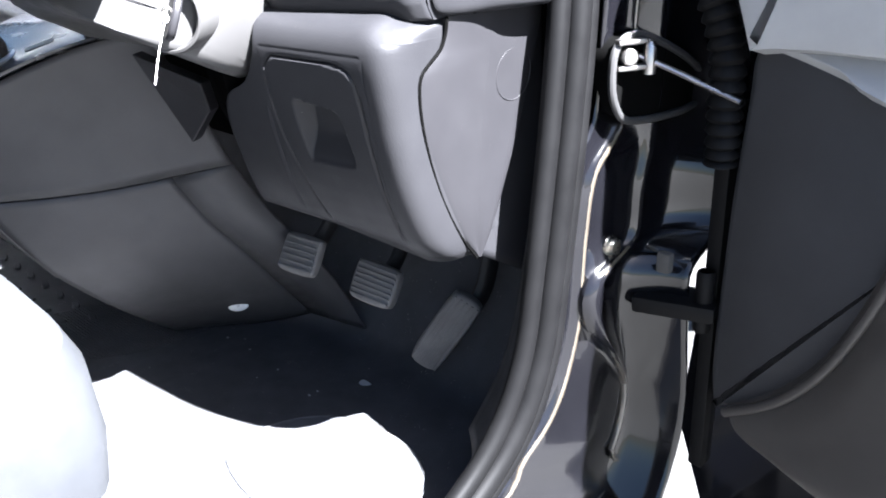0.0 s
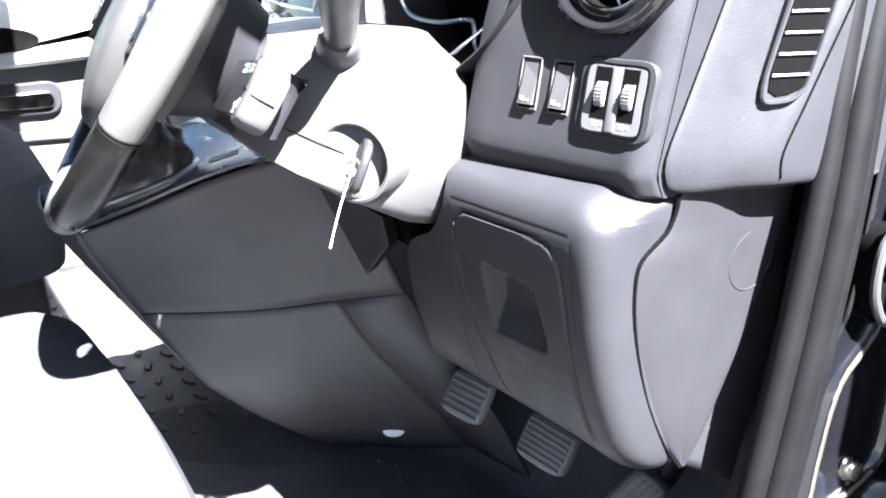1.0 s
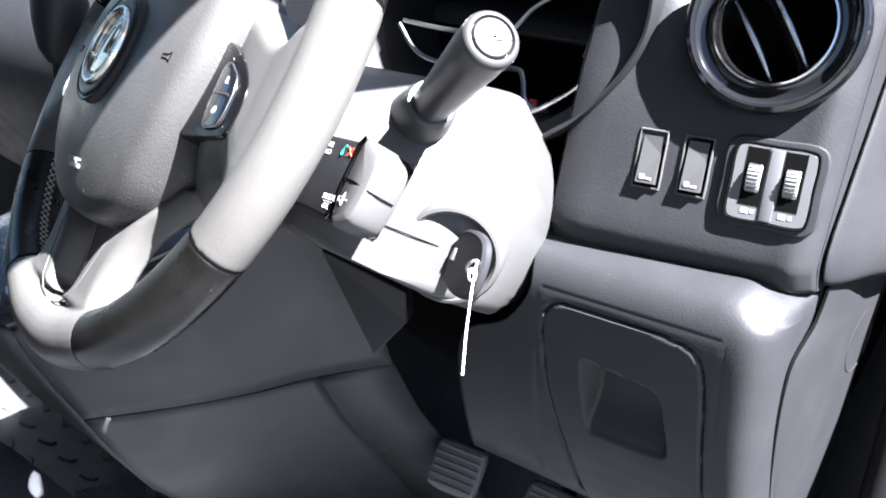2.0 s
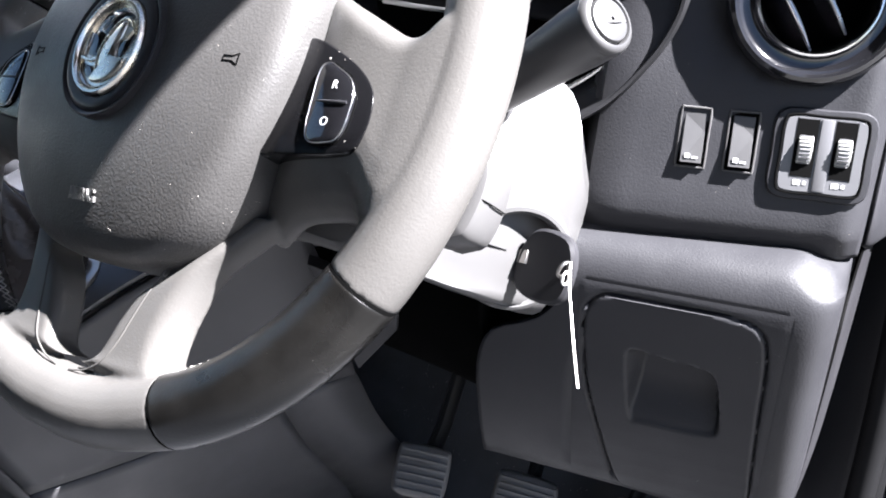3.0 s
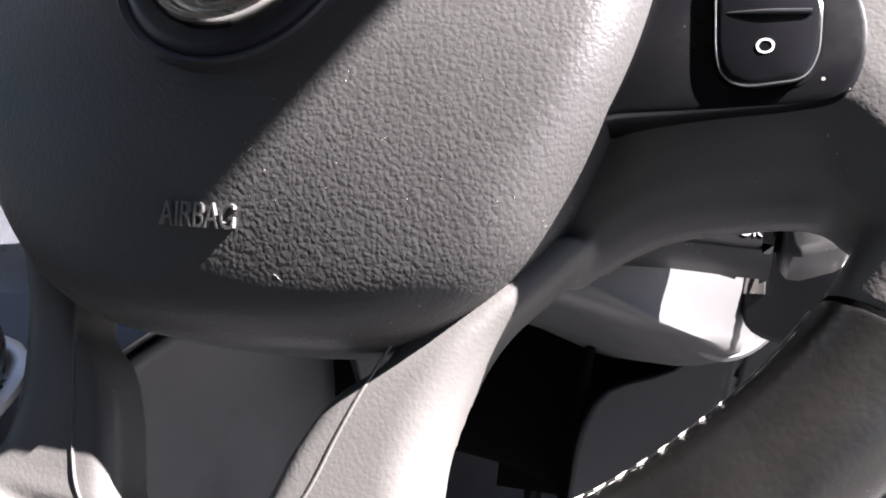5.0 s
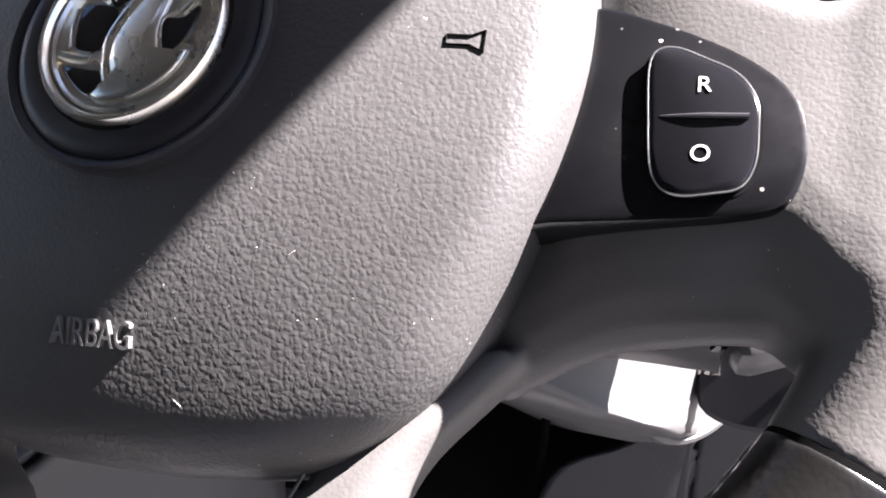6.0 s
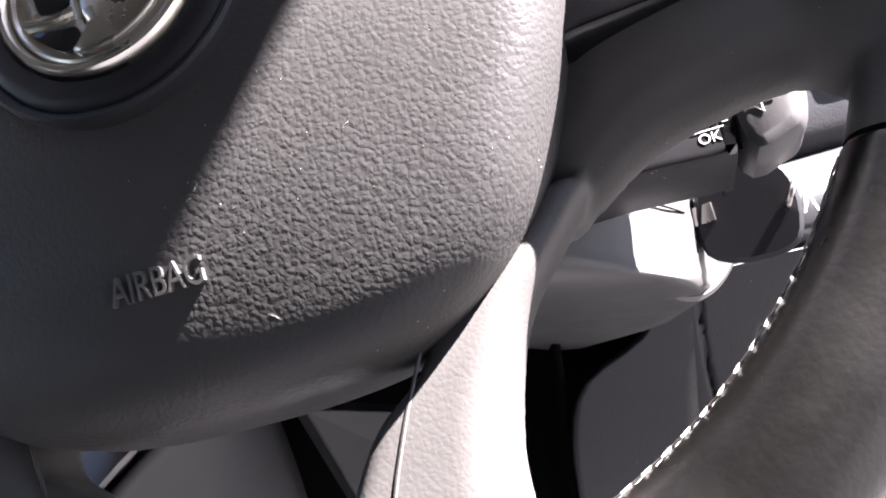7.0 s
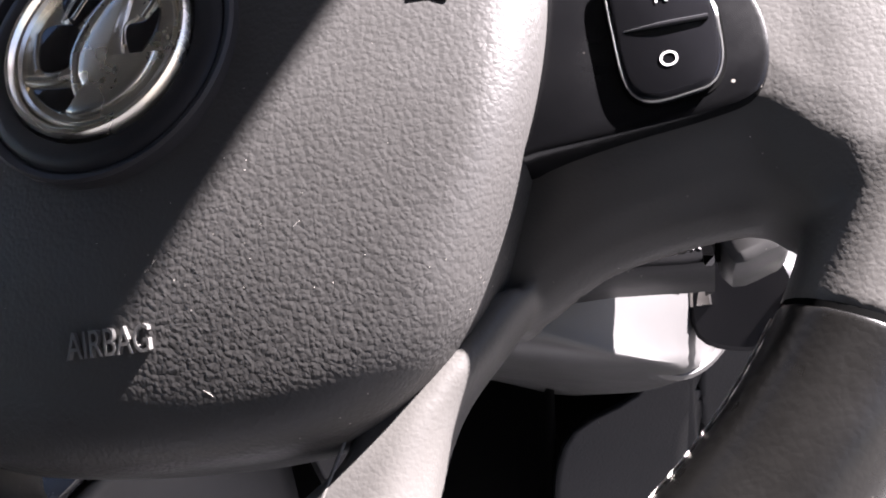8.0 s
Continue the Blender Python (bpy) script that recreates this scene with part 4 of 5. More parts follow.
# rounded end of the dashboard beside the door
def cheek(z, y0, k=0.0):
    w = 0.080 + max(0.0, z - 0.56) * 0.13
    return [(0.3725, y0 + 0.030, z), (0.3730, y0 + 0.008 + k, z), (0.3762 , y0 + k, z), (0.3815, y0 + 0.011 + k * 0.8, z), (0.392 - k * 0.3, y0 + 0.042, z), (0.4035 - k * 0.5, y0 + w - 0.016, z), (0.4100 - k * 0.6, y0 + w, z), (0.4145 - k * 0.5, y0 + w + 0.03, z), (0.417, y0 + w + 0.07, z), (0.419, y0 + w + 0.13, z)]


CHK = ((0.5465, 0.272, 0.026), (0.5470, 0.271, 0.012), (0.5495, 0.2695, 0.004), (0.556, 0.2665, 0.0), (0.575, 0.2640, 0.0), (0.61, 0.279, 0.0), (0.66, 0.301, 0.0), (0.72, 0.328, 0.0), (0.755, 0.350, 0.0), (0.775, 0.385, 0.0), (0.780, 0.44, 0.0))
end = part("end_cheek", loft([cheek(*c) for c in CHK], 3, 4), "dash", dash, "rounded grained end of the dashboard", thick=0.004)
part("cheek_seam", tube([Vector(cheek(*c)[6]) + Vector((0.0003, -0.0002, 0)) for c in CHK[3:9]], 0.0009, 6, 4), "gap", end)
part("cheek_base", box(0.366, 0.384, 0.310, 0.42, 0.5450, 0.5485), "dash", dash, "flat underside of the dashboard end")
# side window vent in the cheek
SV = frame_of((0.4022, 0.362, 0.664), Vector((0.355, 0.935, 0.0)), Vector((-0.02, 0.32, 0.95))) @ Matrix(((1, 0.30, 0, 0), (0, 1, 0, 0), (0, 0, 1, 0), (0, 0, 0, 1)))
vent2 = thing("side_window_vent", "upright slotted side window vent in the dashboard end", "air vent")
part("vent_rim", pillow([(-0.018, -0.050), (0, -0.056), (0.014, -0.050), (0.019, -0.03), (0.020, 0.065), (0.004, 0.074), (-0.014, 0.068), (-0.019, 0.0)], [(0, -0.010), (0, 0.0015), (0.0012, 0.0030), (0.0030, 0.0030), (0.0040, 0.0005)], SV, 5), "dash", vent2, "rounded vent rim")
# Flat plate, coloured near black for the shade inside the slots.
part("vent_shade_plate", pillow([(-0.013, -0.046), (0.011, -0.046), (0.0145, -0.03), (0.0155, 0.058), (-0.010, 0.060), (-0.0145, 0.0)], [(0, 0.0), (0, 0.0016)], SV, 3), "gap", vent2)
for k in range(7):
    part("slat", box(-0.0145, 0.0145, -0.0010, 0.0010, 0.000, 0.0036, SV @ Matrix.Translation((0.0, -0.037 + 0.0143 * k, 0)) @ pose(0, 0, 0, -24, 0, 0), 0.0004), "module", vent2, "thin grey slat")

# instrument binnacle
HOOD = [(0.040, 0.592), (0.110, 0.594), (0.165, 0.606), (0.203, 0.628), (0.2270, 0.6570), (0.2390, 0.6800), (0.2430, 0.7000), (0.2400, 0.7240), (0.2260, 0.7480), (0.190, 0.776), (0.110, 0.802), (0.030, 0.807),
        (-0.020, 0.801), (-0.057, 0.777), (-0.074, 0.740), (-0.075, 0.700), (-0.065, 0.648), (-0.043, 0.612), (-0.009, 0.596)]
hl = np.array(spline(HOOD, 5, True))
mid = np.array((0.06, 0.705))


def hoop(s, y, lean=0.16):
    """An oval of the hood, scaled by s; y is its depth at the far side, and towards the door it comes forward to the switch panel."""
    out = []
    for x, z in hl:
        x, z = mid[0] + (x - mid[0]) * s, mid[1] + (z - mid[1]) * s
        k = ease(x, 0.10, 0.20)
        out.append((x, (y + (z - 0.60) * lean) * (1 - k) + k * (y - 0.0415 + (z - 0.6) * 0.21 + (x - 0.24) * 0.21), z))
    return out


binn = thing("instrument_cluster", "dark instrument cluster in a hooded binnacle with silver trim line", "instrument cluster")
part("hood", rings([hoop(1.0, 0.50), hoop(1.005, 0.31), hoop(1.005, 0.268), hoop(0.997, 0.2635), hoop(0.985, 0.264), hoop(0.972, 0.272), hoop(0.945, 0.282), hoop(0.90, 0.286), hoop(0.885, 0.295), hoop(0.86, 0.355)], True), "black", binn, "dark binnacle hood")
part("dial_face", rings([hoop(0.87, 0.354), hoop(0.45, 0.370), hoop(0.02, 0.376)], True, False, True), "gap", binn, "dark dial face")
TRIM = [(0.1500, 0.6235, 0.238), (0.1731, 0.6348, 0.2349), (0.1953, 0.6531, 0.2434), (0.2090, 0.6790, 0.2516), (0.2195, 0.7040, 0.2590), (0.2150, 0.7135, 0.2600), (0.2020, 0.7182, 0.2590), (0.1865, 0.7175, 0.2560), (0.1640, 0.7110, 0.2540), (0.1460, 0.7000, 0.2500), (0.1350, 0.6860, 0.2450), (0.1240, 0.6790, 0.2420), (0.077, 0.6780, 0.236), (0.030, 0.6800, 0.236)]
part("trim_line", tube([(x, y - 0.001, z) for x, z, y in TRIM], 0.0017, 8, 6), "satin", binn, "silver trim line round the dials")
part("dial_lip", tube([(x, 0.281 + (z - 0.6) * 0.16, z) for x, z in ((-0.030, 0.668), (0.000, 0.645), (0.053, 0.641), (0.103, 0.647), (0.1135, 0.641), (0.118, 0.626), (0.128, 0.6195), (0.142, 0.6200))], 0.0022, 8, 5), "satin", binn, "silver lip under the dials")
part("warning_lamp", box(-0.004, 0.004, -0.003, 0.003, 0, 0.002, frame_of((0.093, 0.335, 0.612), (1, 0, 0), (0, 0.16, 1))), "red", binn, "small red lamp")
part("cluster_sign", tube([(0.128, 0.350, 0.655), (0.140, 0.350, 0.655), (0.143, 0.352, 0.668), (0.131, 0.352, 0.668)], 0.0009, 6, 1, True), "white", binn, "small white frame sign")

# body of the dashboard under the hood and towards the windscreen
# Black blocks fill the space behind the panels in place of shade.
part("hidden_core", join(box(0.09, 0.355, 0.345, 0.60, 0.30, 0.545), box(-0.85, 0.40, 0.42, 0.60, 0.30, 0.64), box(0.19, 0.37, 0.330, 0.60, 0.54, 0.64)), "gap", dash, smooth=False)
part("top_pad", loft([[(x, y, z + 0.012 * math.cos((x + 0.35) * 2)) for x in (-1.25, -0.9, -0.5, -0.15, 0.1, 0.28, 0.372)] for y, z in ((0.36, 0.655), (0.37, 0.672), (0.42, 0.682), (0.55, 0.678), (0.75, 0.655), (0.95, 0.62))], 3, 3), "dash", dash, "grained dashboard top", thick=0.006)
# Shade under the column is put into this panel's near-black colour.
part("column_skirt", loft([[(0.138, 0.235, 0.545), (0.138, 0.200, 0.50), (0.138, 0.207, 0.44), (0.138, 0.228, 0.37), (0.138, 0.262, 0.34)], [(0.128, 0.29, 0.545), (0.122, 0.275, 0.49), (0.120, 0.27, 0.43), (0.122, 0.285, 0.36), (0.125, 0.31, 0.34)], [(0.04, 0.31, 0.545), (0.02, 0.295, 0.49), (0.02, 0.29, 0.42), (0.025, 0.31, 0.36), (0.03, 0.35, 0.33)], [(-0.05, 0.30, 0.55), (-0.05, 0.29, 0.49), (-0.045, 0.295, 0.42), (-0.04, 0.32, 0.36), (-0.03, 0.36, 0.33)]], 3, 4), "gap", dash, "panel under the steering column, coloured near black for its shade", thick=0.004)
bm = bmesh.new()
q = [Vector(p) for p in ((0.006, 0.168, 0.492), (0.062, 0.214, 0.458), (0.055, 0.225, 0.424), (0.025, 0.214, 0.384))]
vs = [bm.verts.new(p) for p in q] + [bm.verts.new(p + Vector((-0.010, 0.018, 0.0))) for p in q]
for f in ((0, 1, 2, 3), (7, 6, 5, 4), (0, 4, 5, 1), (1, 5, 6, 2), (2, 6, 7, 3), (3, 7, 4, 0)):
    bm.faces.new([vs[i] for i in f])
part("hanging_fin", bm, "dash_smooth", dash, "pointed trim fin under the column", smooth=False, bevel=0.0015)

# centre stack: dark glossy controls left of the wheel
stack = thing("centre_stack", "gloss black centre stack with silver knobs and storage shelf", "centre stack")
ST = frame_of((-0.34, 0.315, 0.66), (1, -0.12, 0), (0, 0.24, 1))
part("stack_face", pillow([(-0.13, -0.14), (0.0, -0.15), (0.12, -0.14), (0.135, 0.0), (0.125, 0.125), (0.0, 0.135), (-0.125, 0.125), (-0.135, 0.0)], [(0, -0.10), (0, -0.006), (0.003, 0.0), (0.008, 0.0015)], ST, 4), "gloss", stack, "gloss black control panel")
for kx_, ky_ in ((0.085, 0.045), (-0.085, 0.045), (0.0, -0.060), (0.085, -0.065), (-0.085, -0.065)):
    part("knob", lathe([(0.021, 0.0), (0.021, 0.004), (0.017, 0.006), (0.0165, 0.020), (0.014, 0.022), (0.001, 0.022)], 32, ST @ Matrix.Translation((kx_, ky_, 0.001))), "satin", stack, "silver rotary knob")
part("screen_frame", tube([ST @ Vector(q) for q in ((0.108, 0.115, 0.003), (0.112, 0.02, 0.003), (0.105, -0.03, 0.003), (-0.105, -0.03, 0.003), (-0.112, 0.02, 0.003), (-0.108, 0.115, 0.003))], 0.002, 8, 1, True), "satin", stack, "silver frame line")
for i in range(5):
    part("push_button", box(-0.009, 0.009, -0.005, 0.005, 0, 0.004, ST @ Matrix.Translation((-0.05 + 0.025 * i, -0.095, 0.001)), 0.001), "black", stack, "small black button")
part("shelf_lip", loft([[(-0.62, 0.26, 0.50), (-0.40, 0.235, 0.50), (-0.17, 0.225, 0.49)], [(-0.62, 0.245, 0.49), (-0.40, 0.22, 0.49), (-0.16, 0.21, 0.48)], [(-0.62, 0.25, 0.46), (-0.40, 0.225, 0.46), (-0.15, 0.215, 0.45)], [(-0.62, 0.29, 0.43), (-0.40, 0.27, 0.43), (-0.14, 0.26, 0.42)], [(-0.62, 0.36, 0.32), (-0.40, 0.35, 0.30), (-0.16, 0.35, 0.30)]], 3, 4), "dash", stack, "grained storage shelf", thick=0.004)
part("glovebox", loft([[(-1.30, 0.33, 0.675), (-0.95, 0.31, 0.675), (-0.48, 0.34, 0.675)], [(-1.30, 0.28, 0.62), (-0.95, 0.25, 0.62), (-0.50, 0.29, 0.62)], [(-1.30, 0.27, 0.50), (-0.95, 0.24, 0.50), (-0.56, 0.27, 0.50)], [(-1.30, 0.33, 0.36), (-0.95, 0.31, 0.34), (-0.60, 0.33, 0.34)]], 4, 4), "dash", dash, "passenger side dashboard face", thick=0.005)

# ---- gear console ----
cons = thing("gear_console", "dark grey plastic gear console with leather gaiter beside the footwell", "gear console")
part("side_panel", loft([[(-0.140, -0.030, 0.432), (-0.113, 0.030, 0.455), (-0.094, 0.090, 0.478), (-0.065, 0.145, 0.497), (-0.020, 0.200, 0.512)],
                         [(-0.139, -0.016, 0.395), (-0.110, 0.052, 0.410), (-0.088, 0.120, 0.420), (-0.060, 0.180, 0.430), (-0.020, 0.240, 0.440)],
                         [(-0.141, 0.018, 0.330), (-0.118, 0.090, 0.322), (-0.095, 0.160, 0.318), (-0.072, 0.229, 0.320), (-0.025, 0.290, 0.330)]], 5, 5), "console", cons, "upper side panel of the console", thick=0.004)
part("kick_panel", loft([[(-0.142, 0.0195, 0.327), (-0.119, 0.0915, 0.319), (-0.096, 0.1615, 0.315), (-0.073, 0.2305, 0.317)],
                         [(-0.156, 0.058, 0.260), (-0.128, 0.130, 0.250), (-0.102, 0.205, 0.246), (-0.072, 0.270, 0.250)],
                         [(-0.172, 0.100, 0.196), (-0.142, 0.180, 0.180), (-0.110, 0.255, 0.176), (-0.070, 0.318, 0.186)],
                         [(-0.212, 0.190, 0.098), (-0.180, 0.260, 0.085), (-0.135, 0.330, 0.085), (-0.080, 0.380, 0.105)],
                         [(-0.255, 0.290, 0.004), (-0.215, 0.350, 0.004), (-0.160, 0.400, 0.010), (-0.100, 0.440, 0.030)]], 5, 5), "console", cons, "lower side panel of the console", thick=0.004)
part("toe_panel", loft([[(-0.025, 0.292, 0.329), (-0.072, 0.2315, 0.3165)], [(-0.020, 0.330, 0.260), (-0.071, 0.271, 0.249)], [(-0.010, 0.370, 0.200), (-0.069, 0.3195, 0.185)], [(0.000, 0.420, 0.120), (-0.079, 0.3815, 0.104)], [(0.010, 0.460, 0.030), (-0.099, 0.4415, 0.029)]], 4, 2), "console", cons, "toe side panel", thick=0.004)
part("console_top", loft([[(-0.141, -0.032, 0.432), (-0.114, 0.028, 0.456), (-0.095, 0.088, 0.479), (-0.066, 0.143, 0.498), (-0.021, 0.198, 0.513)],
                          [(-0.150, -0.038, 0.440), (-0.124, 0.026, 0.464), (-0.105, 0.090, 0.488), (-0.078, 0.150, 0.506), (-0.035, 0.205, 0.520)],
                          [(-0.250, -0.045, 0.440), (-0.240, 0.03, 0.468), (-0.235, 0.10, 0.492), (-0.230, 0.165, 0.510), (-0.22, 0.22, 0.52)],
                          [(-0.355, -0.030, 0.430), (-0.350, 0.03, 0.45), (-0.345, 0.10, 0.47), (-0.34, 0.165, 0.49), (-0.34, 0.22, 0.50)],
                          [(-0.365, -0.010, 0.36), (-0.36, 0.05, 0.37), (-0.355, 0.12, 0.38), (-0.35, 0.18, 0.39), (-0.35, 0.24, 0.40)]], 3, 4), "plate", cons, "console top plate", thick=0.004)
part("console_nose", loft([[(-0.140, -0.030, 0.432), (-0.139, -0.016, 0.395), (-0.141, 0.018, 0.330), (-0.156, 0.058, 0.260), (-0.172, 0.100, 0.196)], [(-0.245, -0.048, 0.435), (-0.245, -0.03, 0.395), (-0.245, 0.01, 0.330), (-0.25, 0.058, 0.260), (-0.255, 0.11, 0.196)], [(-0.355, -0.030, 0.43), (-0.355, -0.012, 0.395), (-0.355, 0.02, 0.330), (-0.352, 0.07, 0.260), (-0.350, 0.12, 0.196)]], 4, 4), "console", cons, "rounded end of the console", thick=0.004)
GC, GA, GB = Vector((-0.168, 0.046, 0.466)), Vector((0.36, 0.93, 0.34)), Vector((-0.93, 0.36, 0.03))
GT = [GC + GA * 0.060 * math.copysign(abs(math.sin(a)) ** 0.75, math.sin(a)) + GB * 0.043 * math.copysign(abs(math.cos(a)) ** 0.75, math.cos(a)) for a in np.linspace(0, 2 * math.pi, 25)[:-1]]
part("gaiter_ring", tube([p + Vector((0, 0, 0.003)) for p in GT], 0.0055, 10, 2, True, flat=0.7), "satin", cons, "pale satin gaiter ring")
gl = []
for k, (s_, h, lean) in enumerate(((0.93, 0.002, 0.0), (0.90, 0.016, 0.0), (0.72, 0.030, 0.1), (0.76, 0.038, 0.2), (0.50, 0.046, 0.35), (0.52, 0.056, 0.5), (0.30, 0.070, 0.7), (0.24, 0.090, 1.0))):
    gl.append([GC + (p - GC) * s_ * (1 + 0.11 * math.sin(2.6 * i + 1.7 * k) * (1 if 0 < k < 6 else 0)) + Vector((-0.035 * lean, 0.015 * lean, h + 0.005 * math.sin(1.9 * i + k) * (1 if 0 < k < 6 else 0))) for i, p in enumerate(GT)])
part("gaiter", rings([[tuple(q) for q in spline(l, 3, True)] for l in gl], True, False, True), "brown", cons, "folded shiny dark leather gaiter", sub=1)
part("gear_rod", tube([(-0.203, 0.061, 0.545), (-0.222, 0.070, 0.63)], 0.007, 12, 2), "black", cons)
part("gear_knob", lathe([(0.010, 0.0), (0.018, 0.012), (0.023, 0.035), (0.024, 0.052), (0.019, 0.066), (0.010, 0.072), (0.001, 0.073)], 28, frame_of((-0.222, 0.070, 0.625), (1, 0, 0), (0, 1, -0.1))), "dash_smooth", cons, "rounded dark gear knob")
# White dome stands in for a small patch of sun on the panel.
part("console_sun_spot", lathe([(0.0125, -0.002), (0.0120, 0.002), (0.0080, 0.0045), (0.001, 0.0055)], 24, frame_of((-0.143, 0.338, 0.066), (0.55, 0.83, 0), (-0.25, 0.17, 0.95)) @ Matrix.Diagonal((1.25, 0.75, 1, 1))), "tie", cons, "small white dome added for a spot of sunlight low on the side panel")
part("console_button", pillow(rect(0.017, 0.008, 0.002), [(0, -0.002), (0, 0.003), (0.001, 0.004)], frame_of((-0.112, 0.120, 0.4945), (0.35, 0.90, 0.25), (-0.9, 0.35, 0.1)), 2), "dash_smooth", cons, "flat console button")


# ---- pedals ----
def pedal(name, label, tl, tr, bl, ribs, arm):
    p = thing(name, label, "pedal")
    tl, tr, bl = Vector(tl), Vector(tr), Vector(bl)
    m = frame_of((tr + bl) / 2, tr - tl, tl - bl)
    w, h = (tr - tl).length / 2, (tl - bl).length / 2
    loop = [(-w, -h * 0.75), (-w * 0.75, -h), (0, -h * 1.06), (w * 0.75, -h), (w, -h * 0.75), (w * 1.04, 0), (w, h * 0.8), (w * 0.8, h), (0, h * 1.05), (-w * 0.8, h), (-w, h * 0.8), (-w * 1.04, 0)]
    part("pad", pillow(loop, [(0, -0.010), (0, 0.000), (0.002, 0.003), (0.005, 0.004)], m, 3), "pedal", p, "worn grey rubber pedal pad", angle=50)
    for i in range(ribs):
        k = -0.78 + 1.56 * i / (ribs - 1)
        if arm[0] == "floor":
            b = box(-w * 0.09, w * 0.09, -h * 0.94, h * 0.94, 0.003, 0.0066, m @ Matrix.Translation((k * w, 0, 0)), 0.0008)
        else:
            b = box(-w * 0.90, w * 0.90, -h * 0.055, h * 0.055, 0.003, 0.0068, m @ Matrix.Translation((0, k * h, 0)), 0.0008)
        part("rib", b, "pedal", p)
    part("arm", tube(arm[1:], 0.008, 10, 5, flat=1.6), "black", p, "dark steel pedal arm")
    return p


pedal("clutch_pedal", "worn ribbed rubber clutch pedal hanging over the footwell", (-0.006, 0.350, 0.222), (0.046, 0.368, 0.215), (0.002, 0.323, 0.178), 6, ("top", (0.020, 0.352, 0.192), (0.022, 0.40, 0.22), (0.03, 0.46, 0.34)))
pedal("brake_pedal", "worn ribbed rubber brake pedal hanging over the footwell", (0.094, 0.392, 0.196), (0.156, 0.408, 0.186), (0.092, 0.366, 0.150), 7, ("top", (0.124, 0.392, 0.164), (0.122, 0.44, 0.20), (0.12, 0.50, 0.34)))
pedal("accelerator_pedal", "long ribbed accelerator pedal low in the footwell", (0.222, 0.450, 0.156), (0.252, 0.470, 0.132), (0.152, 0.402, 0.072), 5, ("floor", (0.206, 0.452, 0.108), (0.226, 0.49, 0.16), (0.22, 0.52, 0.28)))

# ---- floor and mats ----
ground = part("ground", box(-300, 300, -300, 300, -0.56, -0.50), "concrete", None, "pale sunlit concrete yard")
tagged(ground, "pale sunlit concrete yard around the van", "ground", kind="structure")
floor = tagged(part("floor", box(-1.35, 0.40, -0.80, 0.62, -0.05, -0.004), "rubber"), "dark rubber covered cab floor", "floor", kind="structure")
mat = thing("floor_mat", "dark rubber floor mat with fine ribs and raised lozenges", "floor mat")
part("mat_sheet", loft([[(-1.25, y, z), (-0.60, y, z), (-0.30, y, z), (0.0, y, z), (0.30, y, z), (0.385, y - 0.02, z + 0.004)] for y, z in ((-0.62, 0.0), (-0.2, 0.0), (0.2, 0.0), (0.40, 0.0), (0.47, 0.02), (0.55, 0.14), (0.60, 0.30))], 3, 4), "rubber", mat, "dark moulded rubber sheet", thick=0.004)
bm0 = pillow([(-0.014, -0.005), (0.010, -0.006), (0.014, 0.004), (-0.010, 0.006)], [(0, 0), (0.0008, 0.0034), (0.0020, 0.0042)], Matrix(), 2)
loz = bpy.data.meshes.new("lozenge")
bm0.to_mesh(loz)
bm0.free()
loz.materials.append(M["rubber"])
for i in range(20):
    for j in range(14):
        x, y = -1.24 + 0.062 * i + 0.031 * (j % 2), -0.16 + 0.042 * j
        if x > -0.40 and not (0.02 < x < 0.36 and 0.06 < y < 0.36):
            continue
        o = new("lozenge", loz)
        o.location, o.rotation_euler, o.parent = (x, y, 0.0042), (0, 0, 0.3 * (-1) ** j), mat
bm = bmesh.new()
for i in range(64):
    y = 0.085 + 0.0048 * i
    x0, x1 = -0.50 + 0.35 * (y - 0.085), -0.34 + 0.35 * (y - 0.085) + 0.06 * math.sin(i * 0.05)
    tube([(x0, y, 0.0045), (x1, y, 0.0045)], 0.0016, 5, 1, bm=bm)
tagged(part("fine_ribs", bm, "rubber", mat, smooth=False), kind="stuff")
part("heel_pad", pillow([(0.08, 0.16), (0.20, 0.13), (0.30, 0.17), (0.32, 0.26), (0.26, 0.32), (0.14, 0.31), (0.08, 0.25)], [(0, 0.0), (0.001, 0.002), (0.003, 0.003), (0.006, 0.001)], Matrix.Translation((0, 0, 0.004)), 5), "rubber", mat, "raised heel pad")
random.seed(5)
bm = bmesh.new()
for i in range(70):
    x, y = random.uniform(-0.35, 0.30), random.uniform(0.0, 0.42)
    s = random.uniform(0.0006, 0.0022)
    bmesh.ops.create_icosphere(bm, subdivisions=1, radius=s, matrix=Matrix.Translation((x, y, 0.002 + s * 0.4)) @ Matrix.Diagonal((1.6, 1, 0.5, 1)))
tagged(part("floor_crumbs", bm, "trim_pale_lit", smooth=False), "pale grit and crumbs scattered on the mat", "dirt", kind="stuff")
leaf = part("floor_litter", pillow([(-0.009, -0.002), (0.0, -0.005), (0.010, 0.0), (0.002, 0.004), (-0.005, 0.006)], [(0, 0.0), (0.0006, 0.0015)], Matrix.Translation((0.093, 0.381, 0.004)) @ pose(0, 0, 0, 12, 8, 30), 2), "trim_pale_lit")
tagged(leaf, "small pale scrap of litter on the mat", "litter")

